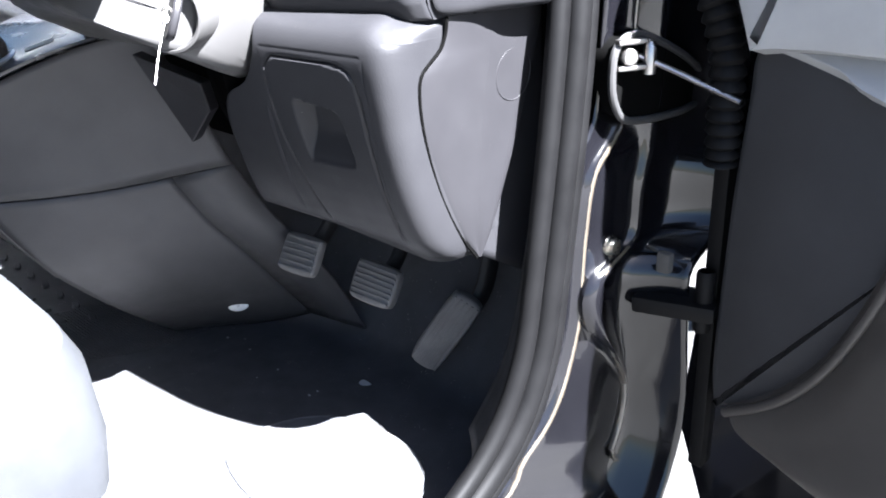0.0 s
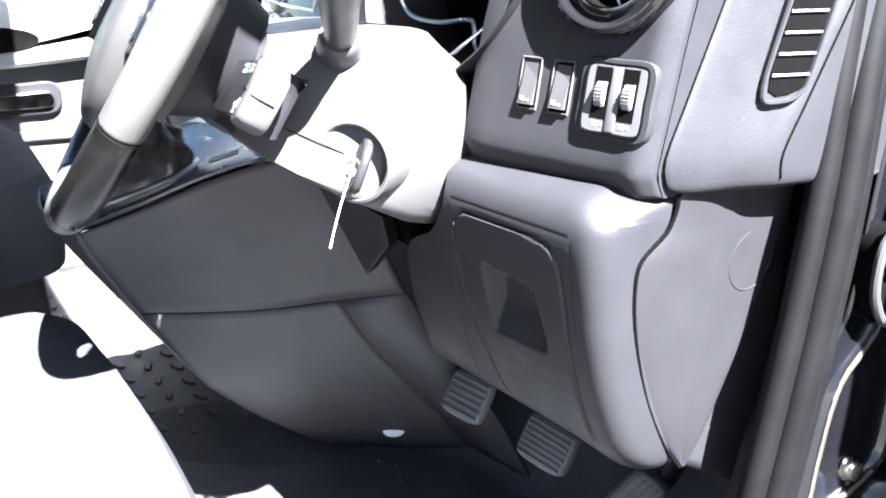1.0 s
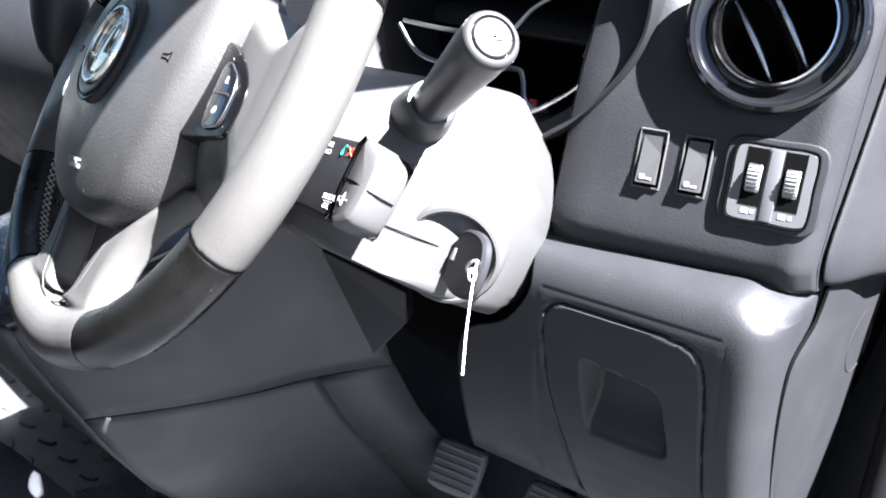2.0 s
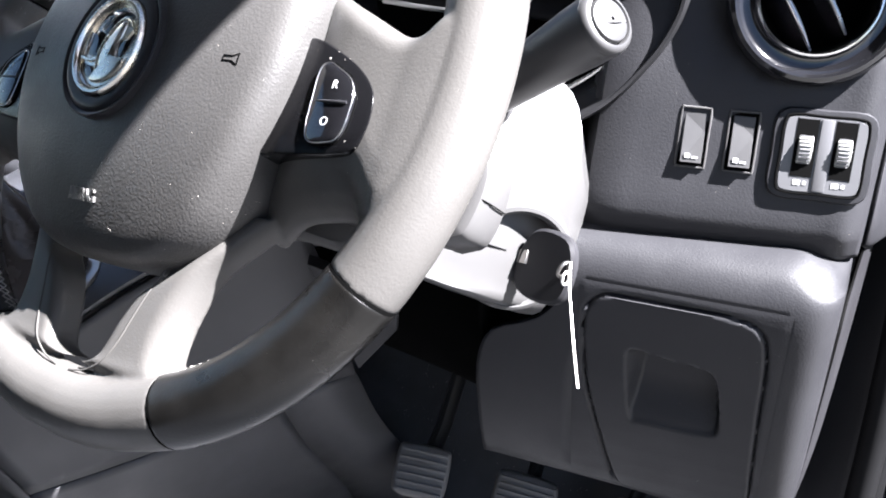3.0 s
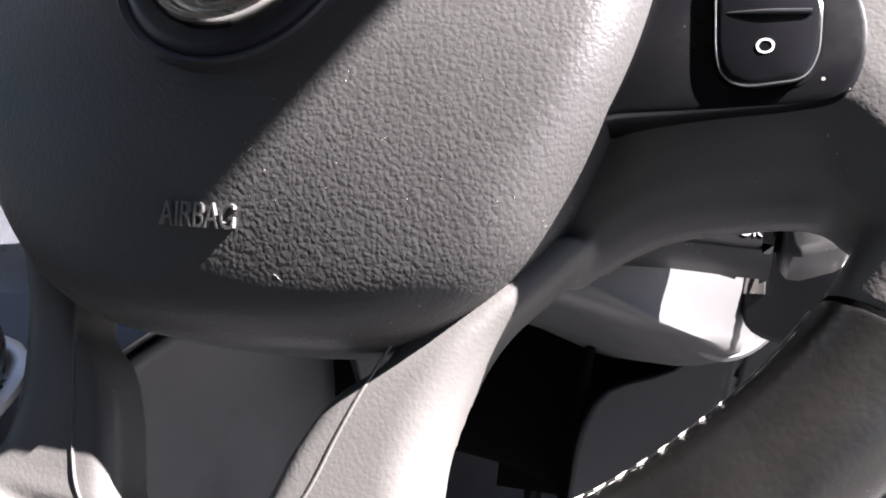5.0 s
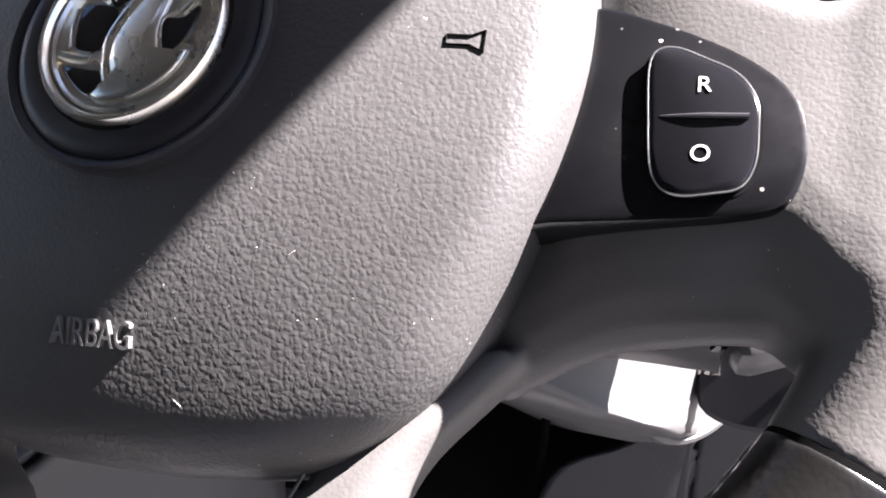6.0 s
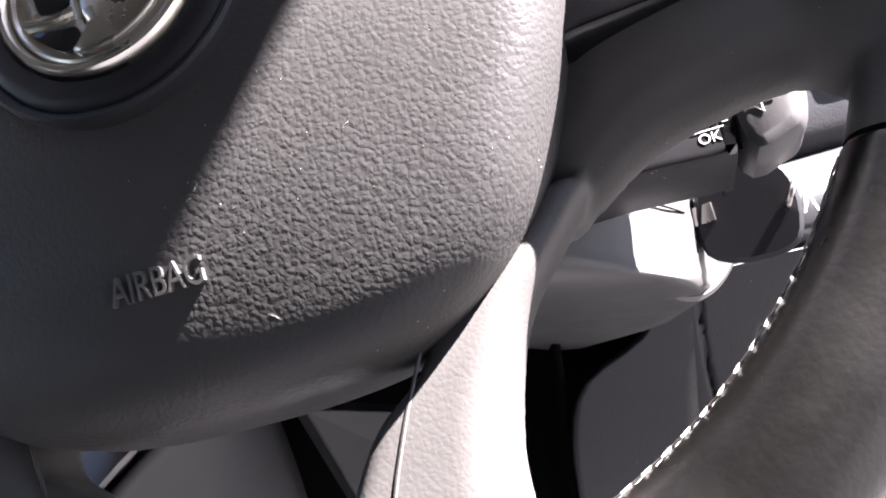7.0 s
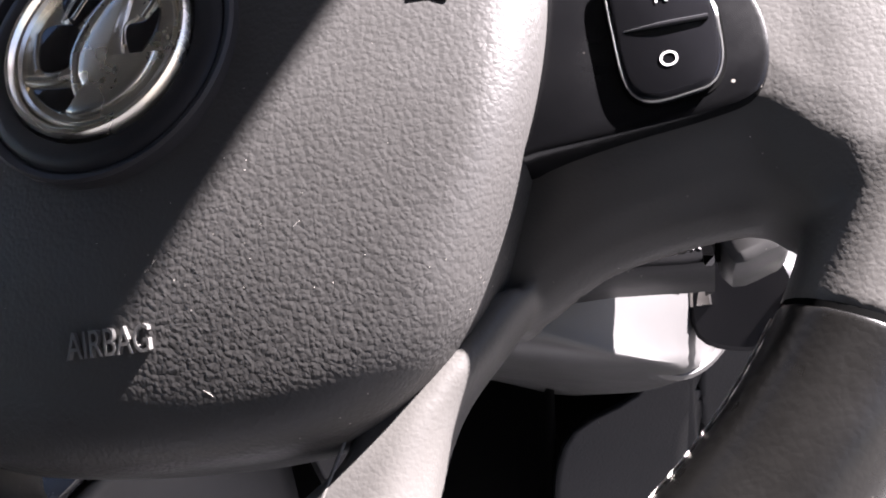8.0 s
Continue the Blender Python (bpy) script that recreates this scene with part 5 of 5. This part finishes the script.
# ---- seats ----
def seat_cushion(m, w, label, name):
    s = thing(name, label, "seat")
    cu = part("cushion", pillow([(-w, -0.50), (0, -0.50), (w, -0.50), (w * 1.02, -0.25), (w * 0.98, -0.07), (w * 0.80, -0.012), (w * 0.4, 0.0), (0, 0.003), (-w * 0.4, 0.0), (-w * 0.80, -0.012), (-w * 0.98, -0.07), (-w * 1.02, -0.25)],
                                [(0.03, -0.16), (0.008, -0.155), (0.0, -0.11), (0.001, -0.045), (0.012, -0.014), (0.032, -0.001), (0.050, 0.002)], m, 4, dome=-0.008), "fabric", s, "grey fabric seat cushion")
    part("cushion_seam", tube([m @ Vector(q) for q in ((-w * 0.93, -0.30, -0.020), (-w * 0.93, -0.09, -0.022), (-w * 0.78, -0.030, -0.024), (0, -0.0125, -0.024), (w * 0.78, -0.030, -0.024), (w * 0.93, -0.09, -0.022), (w * 0.93, -0.30, -0.020))], 0.0012, 6, 5), "thread", s, "pale seam")
    part("seat_base", box(-w * 0.85, w * 0.85, -0.46, -0.05, -0.32, -0.14, m, 0.02), "black", s, "black seat plinth")
    part("backrest", pillow([(-w, -0.05), (w, -0.05), (w * 1.02, 0.3), (w * 0.8, 0.60), (0, 0.64), (-w * 0.8, 0.60), (-w * 1.02, 0.3)], [(0.02, -0.12), (0, -0.09), (0, -0.02), (0.02, 0.0), (0.04, 0.004)], m @ Matrix.Translation((0, -0.50, 0.0)) @ pose(0, 0, 0, 100, 0, 0) @ pose(0, 0, 0, 0, 180, 0), 4), "fabric", s, "grey fabric backrest")
    return s


seat_cushion(Matrix.Translation((0.03, -0.028, 0.338)) @ pose(0, 0, 0, 3, 0, 0), 0.27, "grey fabric driver's seat cushion, sunlit, before the wheel", "driver_seat")
seat_cushion(Matrix.Translation((-0.74, 0.02, 0.42)) @ pose(0, 0, 0, 3, 0, 0), 0.26, "blue-grey fabric passenger seat in the shade", "passenger_seat")

# ---- door opening: seal, pillar, sill ----
pillar = thing("door_pillar", "black painted door pillar with rubber seal and steel bolt", "door pillar")
SEALP = [(0.392, 0.440, 0.80), (0.404, 0.410, 0.66), (0.414, 0.392, 0.549), (0.418, 0.376, 0.45), (0.420, 0.361, 0.365), (0.420, 0.347, 0.28), (0.420, 0.332, 0.205), (0.418, 0.300, 0.135), (0.414, 0.245, 0.080), (0.410, 0.15, 0.035), (0.408, 0.0, 0.020), (0.408, -0.6, 0.018)]
for i, (off, r) in enumerate((((0.0, 0.0, 0.0), 0.011), ((0.006, 0.022, -0.010), 0.013), ((0.004, 0.040, -0.020), 0.010))):
    part("seal_lip", tube([Vector(p) + Vector(off) for p in SEALP], r, 12, 5), "seal", pillar, "dark rubber door seal lip")
part("inner_trim", loft([[(0.352, p[1] + 0.075, p[2]) for p in SEALP[:9]], [(0.385, p[1] + 0.045, p[2]) for p in SEALP[:9]], [(p[0] - 0.004, p[1] + 0.010, p[2]) for p in SEALP[:9]]], 3, 4), "trim", pillar, "dark inner trim behind the seal", thick=0.003)
P1 = [(0.420, 0.530, 0.80), (0.425, 0.500, 0.55), (0.425, 0.485, 0.422), (0.425, 0.436, 0.371), (0.425, 0.422, 0.31), (0.425, 0.418, 0.27), (0.425, 0.412, 0.20), (0.425, 0.380, 0.122), (0.425, 0.325, 0.08), (0.418, 0.20, 0.020), (0.415, -0.6, -0.01)]
P2 = [(0.440, 0.560, 0.80), (0.440, 0.535, 0.55), (0.440, 0.521, 0.40), (0.440, 0.503, 0.345), (0.440, 0.494, 0.285), (0.440, 0.433, 0.255), (0.440, 0.430, 0.205), (0.440, 0.490, 0.10), (0.440, 0.470, 0.015), (0.440, 0.400, -0.05), (0.430, -0.6, -0.08)]


def beside(p, dx, dy):
    """A point beside the pillar's line, turning inwards where the pillar runs into the sill."""
    k = ease(p[2], 0.02, 0.20)
    return Vector((p[0] + dx, p[1] + dy * k, p[2] - dy * (1 - k)))


rows_ = [[beside(p, -0.010, -0.040) for p in P1], [beside(p, -0.004, -0.012) for p in P1], [beside(p, 0.003, 0.0) for p in P1], [beside(p, -0.003, 0.010) for p in P1],
         [Vector(a) * 0.5 + Vector(b) * 0.5 - Vector((0.004, 0, 0)) for a, b in zip(P1, P2)], [beside(p, -0.004, -0.010) for p in P2], [beside(p, 0.004, 0.0) for p in P2], [beside(p, -0.004, 0.010) for p in P2], [beside(p, 0.000, 0.045) for p in P2], [beside(p, 0.035, 0.075) for p in P2], [beside(p, 0.065, 0.085) for p in P2]]
part("pillar_skin", loft(rows_, 3, 4), "paint", pillar, "glossy black painted pillar", thick=0.004)
for line in (P1, P2):
    # Beads along both flange lines, tinted in place of reflected light.
    part("flange_edge", tube([beside(p, 0.003, 0.0) for p in line], 0.0042, 10, 5), "edge_glint", pillar, "edge of the body flange with its bronze highlight in the colour")
BOLT = frame_of((0.434, 0.462, 0.283), (0, 1, 0), (0, 0, 1))
part("bolt", lathe([(0.0125, 0.0), (0.0125, 0.003), (0.0085, 0.005), (0.0085, 0.009), (0.001, 0.010)], 20, BOLT), "emblem", pillar, "bright steel bolt with washer")
HOLE = frame_of((0.443, 0.515, 0.462), (0.12, 0.99, 0), (0, 0.10, 1))
hole = [(-0.062, 0.036), (-0.030, 0.044), (0.041, 0.014), (0.088, -0.022), (0.080, -0.040), (0.040, -0.048), (-0.040, -0.042), (-0.064, -0.020), (-0.069, 0.010)]
part("hole_gasket", tube([HOLE @ Vector((x, y, 0.004)) for x, y in hole], 0.0042, 10, 5, True), "stalk", pillar, "grey rubber edge round the pillar hole")
# Black plate painted for the shade inside the hole, which is not cut.
part("hole_shade_plate", pillow(hole, [(0.001, -0.03), (0.001, 0.003)], HOLE, 4), "gap", pillar)
strap = thing("door_check_strap", "steel door check strap between pillar and open door", "check strap")
part("strap_bar", tube([(0.449, 0.476, 0.487), (0.475, 0.488, 0.476), (0.548, 0.500, 0.450)], 0.0060, 8, 4, flat=0.5), "steel", strap, "flat steel bar")
part("strap_roller", lathe([(0.0070, -0.010), (0.0085, -0.008), (0.0085, 0.008), (0.0070, 0.010)], 18, frame_of((0.444, 0.462, 0.488), (0.5, 0.86, 0), (0, 0.1, 1)), True), "steel", strap, "steel roller")
for up in (-0.0125, 0.0125):
    part("strap_bracket", box(-0.018, 0.016, up - 0.0025, up + 0.0025, -0.006, 0.006, frame_of((0.449, 0.466, 0.490), (0.5, 0.86, 0), (0, 0.1, 1)), 0.002), "steel", strap, "steel bracket")
part("strap_pin", lathe([(0.0065, -0.014), (0.0065, 0.014), (0.004, 0.018)], 16, pose(0.459, 0.480, 0.484)), "steel", strap)
boot = thing("wiring_boot", "black corrugated rubber wiring boot between pillar and door", "wiring boot")
bp = spline([(0.452, 0.520, 0.640), (0.470, 0.518, 0.592), (0.503, 0.515, 0.545), (0.524, 0.512, 0.490), (0.528, 0.510, 0.430), (0.528, 0.512, 0.380)], 13)
part("boot_collar", lathe([(0.0235, -0.012), (0.0250, -0.004), (0.0250, 0.006), (0.019, 0.010)], 24, frame_of((0.456, 0.520, 0.632), (0.9, 0, 0.35), (0, 1, 0))), "black", boot, "flanged collar of the boot")
part("boot", tube(bp, [0.0165 + 0.0028 * math.sin(i * 2.1) for i in range(len(bp))], 18, 1), "seal", boot, "ribbed black rubber sleeve")
# ---- the open driver's door ----
door = thing("driver_door", "open black van door with dark grey inner trim", "door")
DOOR = frame_of((0.530, 0.540, -0.06), (1, -0.06, 0), (0, 0, 1))
part("door_shell", pillow([(0.0, 0.0), (0.50, -0.03), (0.98, 0.02), (1.02, 0.40), (1.03, 0.80), (0.5, 0.80), (0.0, 0.78), (-0.01, 0.40)], [(0.02, -0.10), (0, -0.09), (0, 0.0), (0.004, 0.006)], DOOR, 3), "paint", door, "black door shell")
part("door_card", pillow([(0.012, 0.17), (0.06, 0.165), (0.30, 0.12), (0.70, 0.09), (0.97, 0.12), (1.0, 0.30), (1.0, 0.44), (0.5, 0.44), (0.30, 0.478), (0.17, 0.528), (0.11, 0.550), (0.030, 0.566), (0.018, 0.50), (0.010, 0.35)], [(0, -0.01), (0, 0.018), (0.004, 0.026), (0.010, 0.030)], DOOR, 4), "trim", door, "dark grained inner door trim")
SWELL_RIM = [(0.036, 0.164, 0.034), (0.095, 0.208, 0.041), (0.141, 0.269, 0.045), (0.177, 0.356, 0.043), (0.198, 0.448, 0.034)]
# Tube added along the swelling to catch the pocket's highlight.
part("pocket_rim", tube([DOOR @ Vector(q) for q in SWELL_RIM], 0.0062, 12, 6), "pocket", door, "rounded rim of the door pocket, added to carry its highlight")
part("pocket_swell", loft([[DOOR @ Vector(q) for q in r_] for r_ in
     ([(0.036, 0.172, 0.0298), (0.088, 0.215, 0.0298), (0.132, 0.275, 0.0298), (0.166, 0.360, 0.0298), (0.186, 0.450, 0.0298)], [(0.044, 0.162, 0.038), (0.101, 0.203, 0.046), (0.148, 0.264, 0.050), (0.184, 0.352, 0.048), (0.206, 0.446, 0.036)],
      [(0.060, 0.148, 0.042), (0.128, 0.180, 0.062), (0.182, 0.243, 0.070), (0.222, 0.338, 0.066), (0.246, 0.440, 0.040)], [(0.10, 0.135, 0.040), (0.20, 0.145, 0.082), (0.29, 0.205, 0.094), (0.35, 0.32, 0.086), (0.38, 0.435, 0.042)], [(0.20, 0.12, 0.030), (0.40, 0.11, 0.060), (0.56, 0.16, 0.070), (0.66, 0.33, 0.060), (0.70, 0.43, 0.030)], [(0.26, 0.11, 0.024), (0.46, 0.09, 0.024), (0.66, 0.13, 0.024), (0.76, 0.34, 0.024), (0.78, 0.42, 0.024)])], 5, 5), "pocket", door, "curved swelling of the door pocket, coloured brown for its sheen", angle=80)
# Ledge and top take the paler colour in place of sun and sky light.
part("door_ledge", loft([[DOOR @ Vector(q) for q in r_] for r_ in ([(0.034, 0.584, 0.010), (0.11, 0.584, 0.010), (0.20, 0.583, 0.008), (0.50, 0.583, 0.004), (1.0, 0.61, 0.004)], [(0.033, 0.573, 0.031), (0.11, 0.557, 0.040), (0.17, 0.536, 0.052), (0.50, 0.452, 0.085), (1.0, 0.45, 0.085)], [(0.033, 0.568, 0.033), (0.11, 0.551, 0.041), (0.17, 0.529, 0.052), (0.50, 0.440, 0.083), (1.0, 0.44, 0.083)], [(0.034, 0.560, 0.026), (0.11, 0.54, 0.026), (0.17, 0.515, 0.026), (0.50, 0.42, 0.026), (1.0, 0.42, 0.026)])], 3, 4), "trim_pale_lit", door, "ledge of the door trim, coloured pale for sunlight")
part("door_top", pillow([(0.02, 0.575), (0.10, 0.562), (0.5, 0.574), (1.0, 0.615), (1.02, 0.79), (0.5, 0.79), (0.03, 0.775)], [(0, -0.01), (0, 0.030), (0.008, 0.055), (0.02, 0.060)], DOOR, 4), "trim_pale_lit", door, "upper door trim, coloured pale for sun and sky light")
part("front_post", tube([DOOR @ Vector(q) for q in ((0.02, 0.78, -0.04), (0.05, 1.02, -0.03), (0.16, 1.26, -0.02), (0.30, 1.335, -0.02), (0.62, 1.35, -0.02), (0.92, 1.34, -0.03), (0.99, 1.20, -0.04), (1.01, 0.78, -0.05))], 0.022, 10, 5), "paint", door, "black window frame")
part("hinge_edge", box(-0.014, 0.004, 0.06, 0.76, -0.085, 0.018, DOOR, 0.004), "seal", door, "dark edge of the door")

hinge = part("hinge", box(-0.045, 0.045, -0.010, 0.010, -0.026, 0.026, frame_of((0.492, 0.510, 0.215), (0.9, 0.3, 0), (0, 0, 1)), 0.006), "seal", door, "black steel lower hinge")
part("hinge_pin", lathe([(0.009, -0.036), (0.010, -0.032), (0.010, 0.032), (0.008, 0.036)], 18, pose(0.523, 0.512, 0.225)), "seal", hinge)
part("hinge_bush", box(0.480, 0.496, 0.480, 0.492, 0.258, 0.282, Matrix(), 0.004), "concrete", hinge, "tan plastic bush")

# ---- sill outside, roof, screens ----
sill = tagged(part("sill", box(0.395, 0.46, -0.85, 0.20, -0.40, -0.03, Matrix(), 0.012), "paint"), "glossy black painted door sill", "sill", kind="structure")
step = tagged(part("step_well", box(0.40, 0.56, -0.85, 0.50, -0.44, -0.40, Matrix(), 0.006), "black"), "black step below the door opening", "step", kind="structure")
wall_front = tagged(part("wall_front", box(-1.36, 0.42, 0.60, 0.64, -0.35, 0.70), "body"), "dark bulkhead behind the dashboard", "wall", kind="structure")
wall_rear = tagged(part("wall_rear", box(-1.36, 0.42, -0.88, -0.84, -0.05, 1.28), "cloth"), "pale bulkhead behind the seats", "wall", kind="structure")
# Out of view; edge height set so its shadow crosses the airbag cover.
roof = tagged(part("ceiling", loft([[(-1.28, y, z - 0.06), (-1.1, y, z), (-0.4, y, z + 0.03), (0.25, y, z + 0.01), (0.40, y, z - 0.02), (0.480, y, z - 0.089)] for y, z in ((-0.88, 1.273), (-0.4, 1.277), (0.0, 1.281), (0.12, 1.273))], 3, 4), "cloth", None, "pale roof lining", thick=0.03), "pale fabric roof lining above the seats", "ceiling", kind="structure")
for sx, nm in ((1, "wall_right"), (-1, "wall_left")):
    cx = -0.40
    pil = tagged(part(nm, tube([(cx + sx * 0.880, 0.06, 1.225), (cx + sx * 0.890, 0.30, 1.10), (cx + sx * 0.905, 0.58, 0.90), (cx + sx * 0.915, 0.90, 0.68)], 0.030, 12, 5, flat=1.5), "trim_pale_lit"), "pale trimmed windscreen pillar", "pillar", kind="structure")
tagged(part("door_post", box(0.40, 0.52, -0.88, -0.80, -0.40, 1.24, Matrix(), 0.02), "trim"), "dark trimmed post behind the driver's door", "pillar", kind="structure")
wind = part("window_1", loft([[(-1.26, y, z), (-0.4, y + 0.06, z + 0.01), (0.46, y, z)] for y, z in ((0.12, 1.22), (0.5, 0.97), (0.98, 0.66))], 3, 6), "glass", None)
tagged(wind, "clear curved windscreen over the dashboard", "window", kind="structure")
wind.visible_shadow = False
bonnet = thing("bonnet", "black painted van bonnet beyond the windscreen", "bonnet")
part("bonnet_skin", loft([[(-1.30, y, z - 0.04), (-0.4, y, z), (0.50, y, z - 0.04)] for y, z in ((0.95, 0.60), (1.3, 0.50), (1.6, 0.32), (1.7, 0.10), (1.72, -0.2))], 3, 6), "paint", bonnet, thick=0.01)
# passenger door
pd = thing("passenger_door", "closed grey passenger door with chrome handle and window", "door")
part("door_lower", box(-1.36, -1.29, -0.84, 0.62, -0.05, 0.575, Matrix(), 0.008), "module", pd, "grey lower door trim")
part("door_ledge", pillow([(-0.60, 0.445), (0.0, 0.455), (0.30, 0.47), (0.45, 0.50), (0.52, 0.545), (0.45, 0.585), (-0.60, 0.585)], [(0, 0.0), (0, 0.03), (0.01, 0.045), (0.03, 0.05)], frame_of((-1.29, 0, 0), (0, 1, 0), (0, 0, 1)), 4), "trim_pale_lit", pd, "pale upper door ledge")
# Raised black plate gives the grab recess its shade by colour alone.
part("grab_shade_plate", pillow([(-0.06, 0.498), (0.06, 0.492), (0.13, 0.505), (0.125, 0.530), (0.05, 0.545), (-0.06, 0.540)], [(0, 0.03), (0, 0.053), (0.008, 0.051)], frame_of((-1.29, 0, 0), (0, 1, 0), (0, 0, 1)), 4), "gap", pd)
part("handle_plate", pillow(rect(0.075, 0.035, 0.02), [(0, 0), (0, 0.012), (0.004, 0.016)], frame_of((-1.29, 0.095, 0.387), (0, 1, 0), (0, 0.1, 1)), 3), "dash_smooth", pd, "dark handle surround")
part("handle", pillow(rect(0.060, 0.018, 0.012), [(0, 0.012), (0, 0.020), (0.004, 0.026)], frame_of((-1.29, 0.095, 0.384), (0, 1, 0), (0, 0.1, 1)), 3), "chrome", pd, "chrome inner door handle")
part("trim_step", tube([(-1.287, -0.6, 0.29), (-1.287, 0.1, 0.305), (-1.287, 0.45, 0.27)], 0.012, 10, 5), "module", pd, "moulded line in the trim")
part("window_bar", tube([(-1.32, 0.20, 0.58), (-1.30, 0.02, 1.20)], 0.022, 10, 2), "paint", pd, "dark window bar")
pane = part("side_pane", box(-1.325, -1.320, -0.80, 0.60, 0.575, 1.20), "glass", pd)
pane.visible_shadow = False

# ---- trees and hedge beyond the windscreen ----


def tree(x, y, h, r, seed, label):
    rnd = random.Random(seed)
    t = thing("tree", label, "tree", "trees beyond the windscreen")
    part("trunk", tube([(x, y, -0.5), (x + 0.1, y, h * 0.35), (x - 0.1, y + 0.1, h * 0.8)], [0.16, 0.12, 0.04], 8, 4), "bark", t, "brown trunk")
    for k in range(5):
        a = rnd.uniform(0, 6.28)
        part("limb", tube([(x, y, h * (0.3 + 0.1 * k)), (x + r * 0.7 * math.cos(a), y + r * 0.7 * math.sin(a), h * (0.45 + 0.1 * k))], [0.06, 0.02], 6, 2), "bark", t)
    bm = bmesh.new()
    for k in range(1500):
        while True:
            p = Vector((rnd.uniform(-1, 1), rnd.uniform(-1, 1), rnd.uniform(-1, 1)))
            if 0.25 < p.length < 1:
                break
        lump = 0.78 + 0.28 * noise.noise(p * 2.3 + Vector((seed, 0, 0)))
        c = Vector((x + p.x * r * lump, y + p.y * r * lump, h * 0.62 + p.z * h * 0.42 * lump))
        s = rnd.uniform(0.08, 0.2) * r / 1.6
        q = Euler((rnd.uniform(0, 6.28), rnd.uniform(0, 6.28), 0)).to_matrix()
        vs = [bm.verts.new(c + q @ Vector(v)) for v in ((-s, 0, 0), (0, -s * 0.55, 0.02), (s, 0, 0), (0, s * 0.55, 0.02))]
        bm.faces.new(vs)
    part("crown", bm, "leafy", t, "sunlit green leaves", smooth=False)


bm = bmesh.new()
rnd = random.Random(8)
for k in range(9000):
    x, y = rnd.uniform(-24, 24), 11.5 + 2.6 * rnd.random() ** 2
    top = 0.75 + 0.5 * noise.noise(Vector((x * 0.35, 3.1, 0))) + 0.3 * noise.noise(Vector((x * 1.3, 7.7, 0)))
    c = Vector((x, y, -0.5 + (top + 0.5) * rnd.random() ** 0.7))
    s = rnd.uniform(0.07, 0.17)
    q = Euler((rnd.uniform(0, 6.28), rnd.uniform(0, 6.28), 0)).to_matrix()
    bm.faces.new([bm.verts.new(c + q @ Vector(v)) for v in ((-s, 0, 0), (0, -s * 0.55, 0.02), (s, 0, 0), (0, s * 0.55, 0.02))])
tagged(part("hedge", bm, "leafy", smooth=False), "rough sunlit green hedge along the yard", "hedge", kind="stuff")

for i, (x, y, h, r) in enumerate(((-9.5, 15, 4.5, 2.2), (-5.5, 17, 5.2, 2.6), (-1.5, 16, 4.2, 2.1), (2.2, 15, 4.8, 2.3), (5.6, 17, 5.4, 2.6), (9.5, 16, 4.6, 2.4), (-14, 18, 5.5, 2.8), (14, 17, 5.2, 2.7))):
    tree(x, y, h, r, i + 3, "leafy sunlit green tree at the yard's edge")
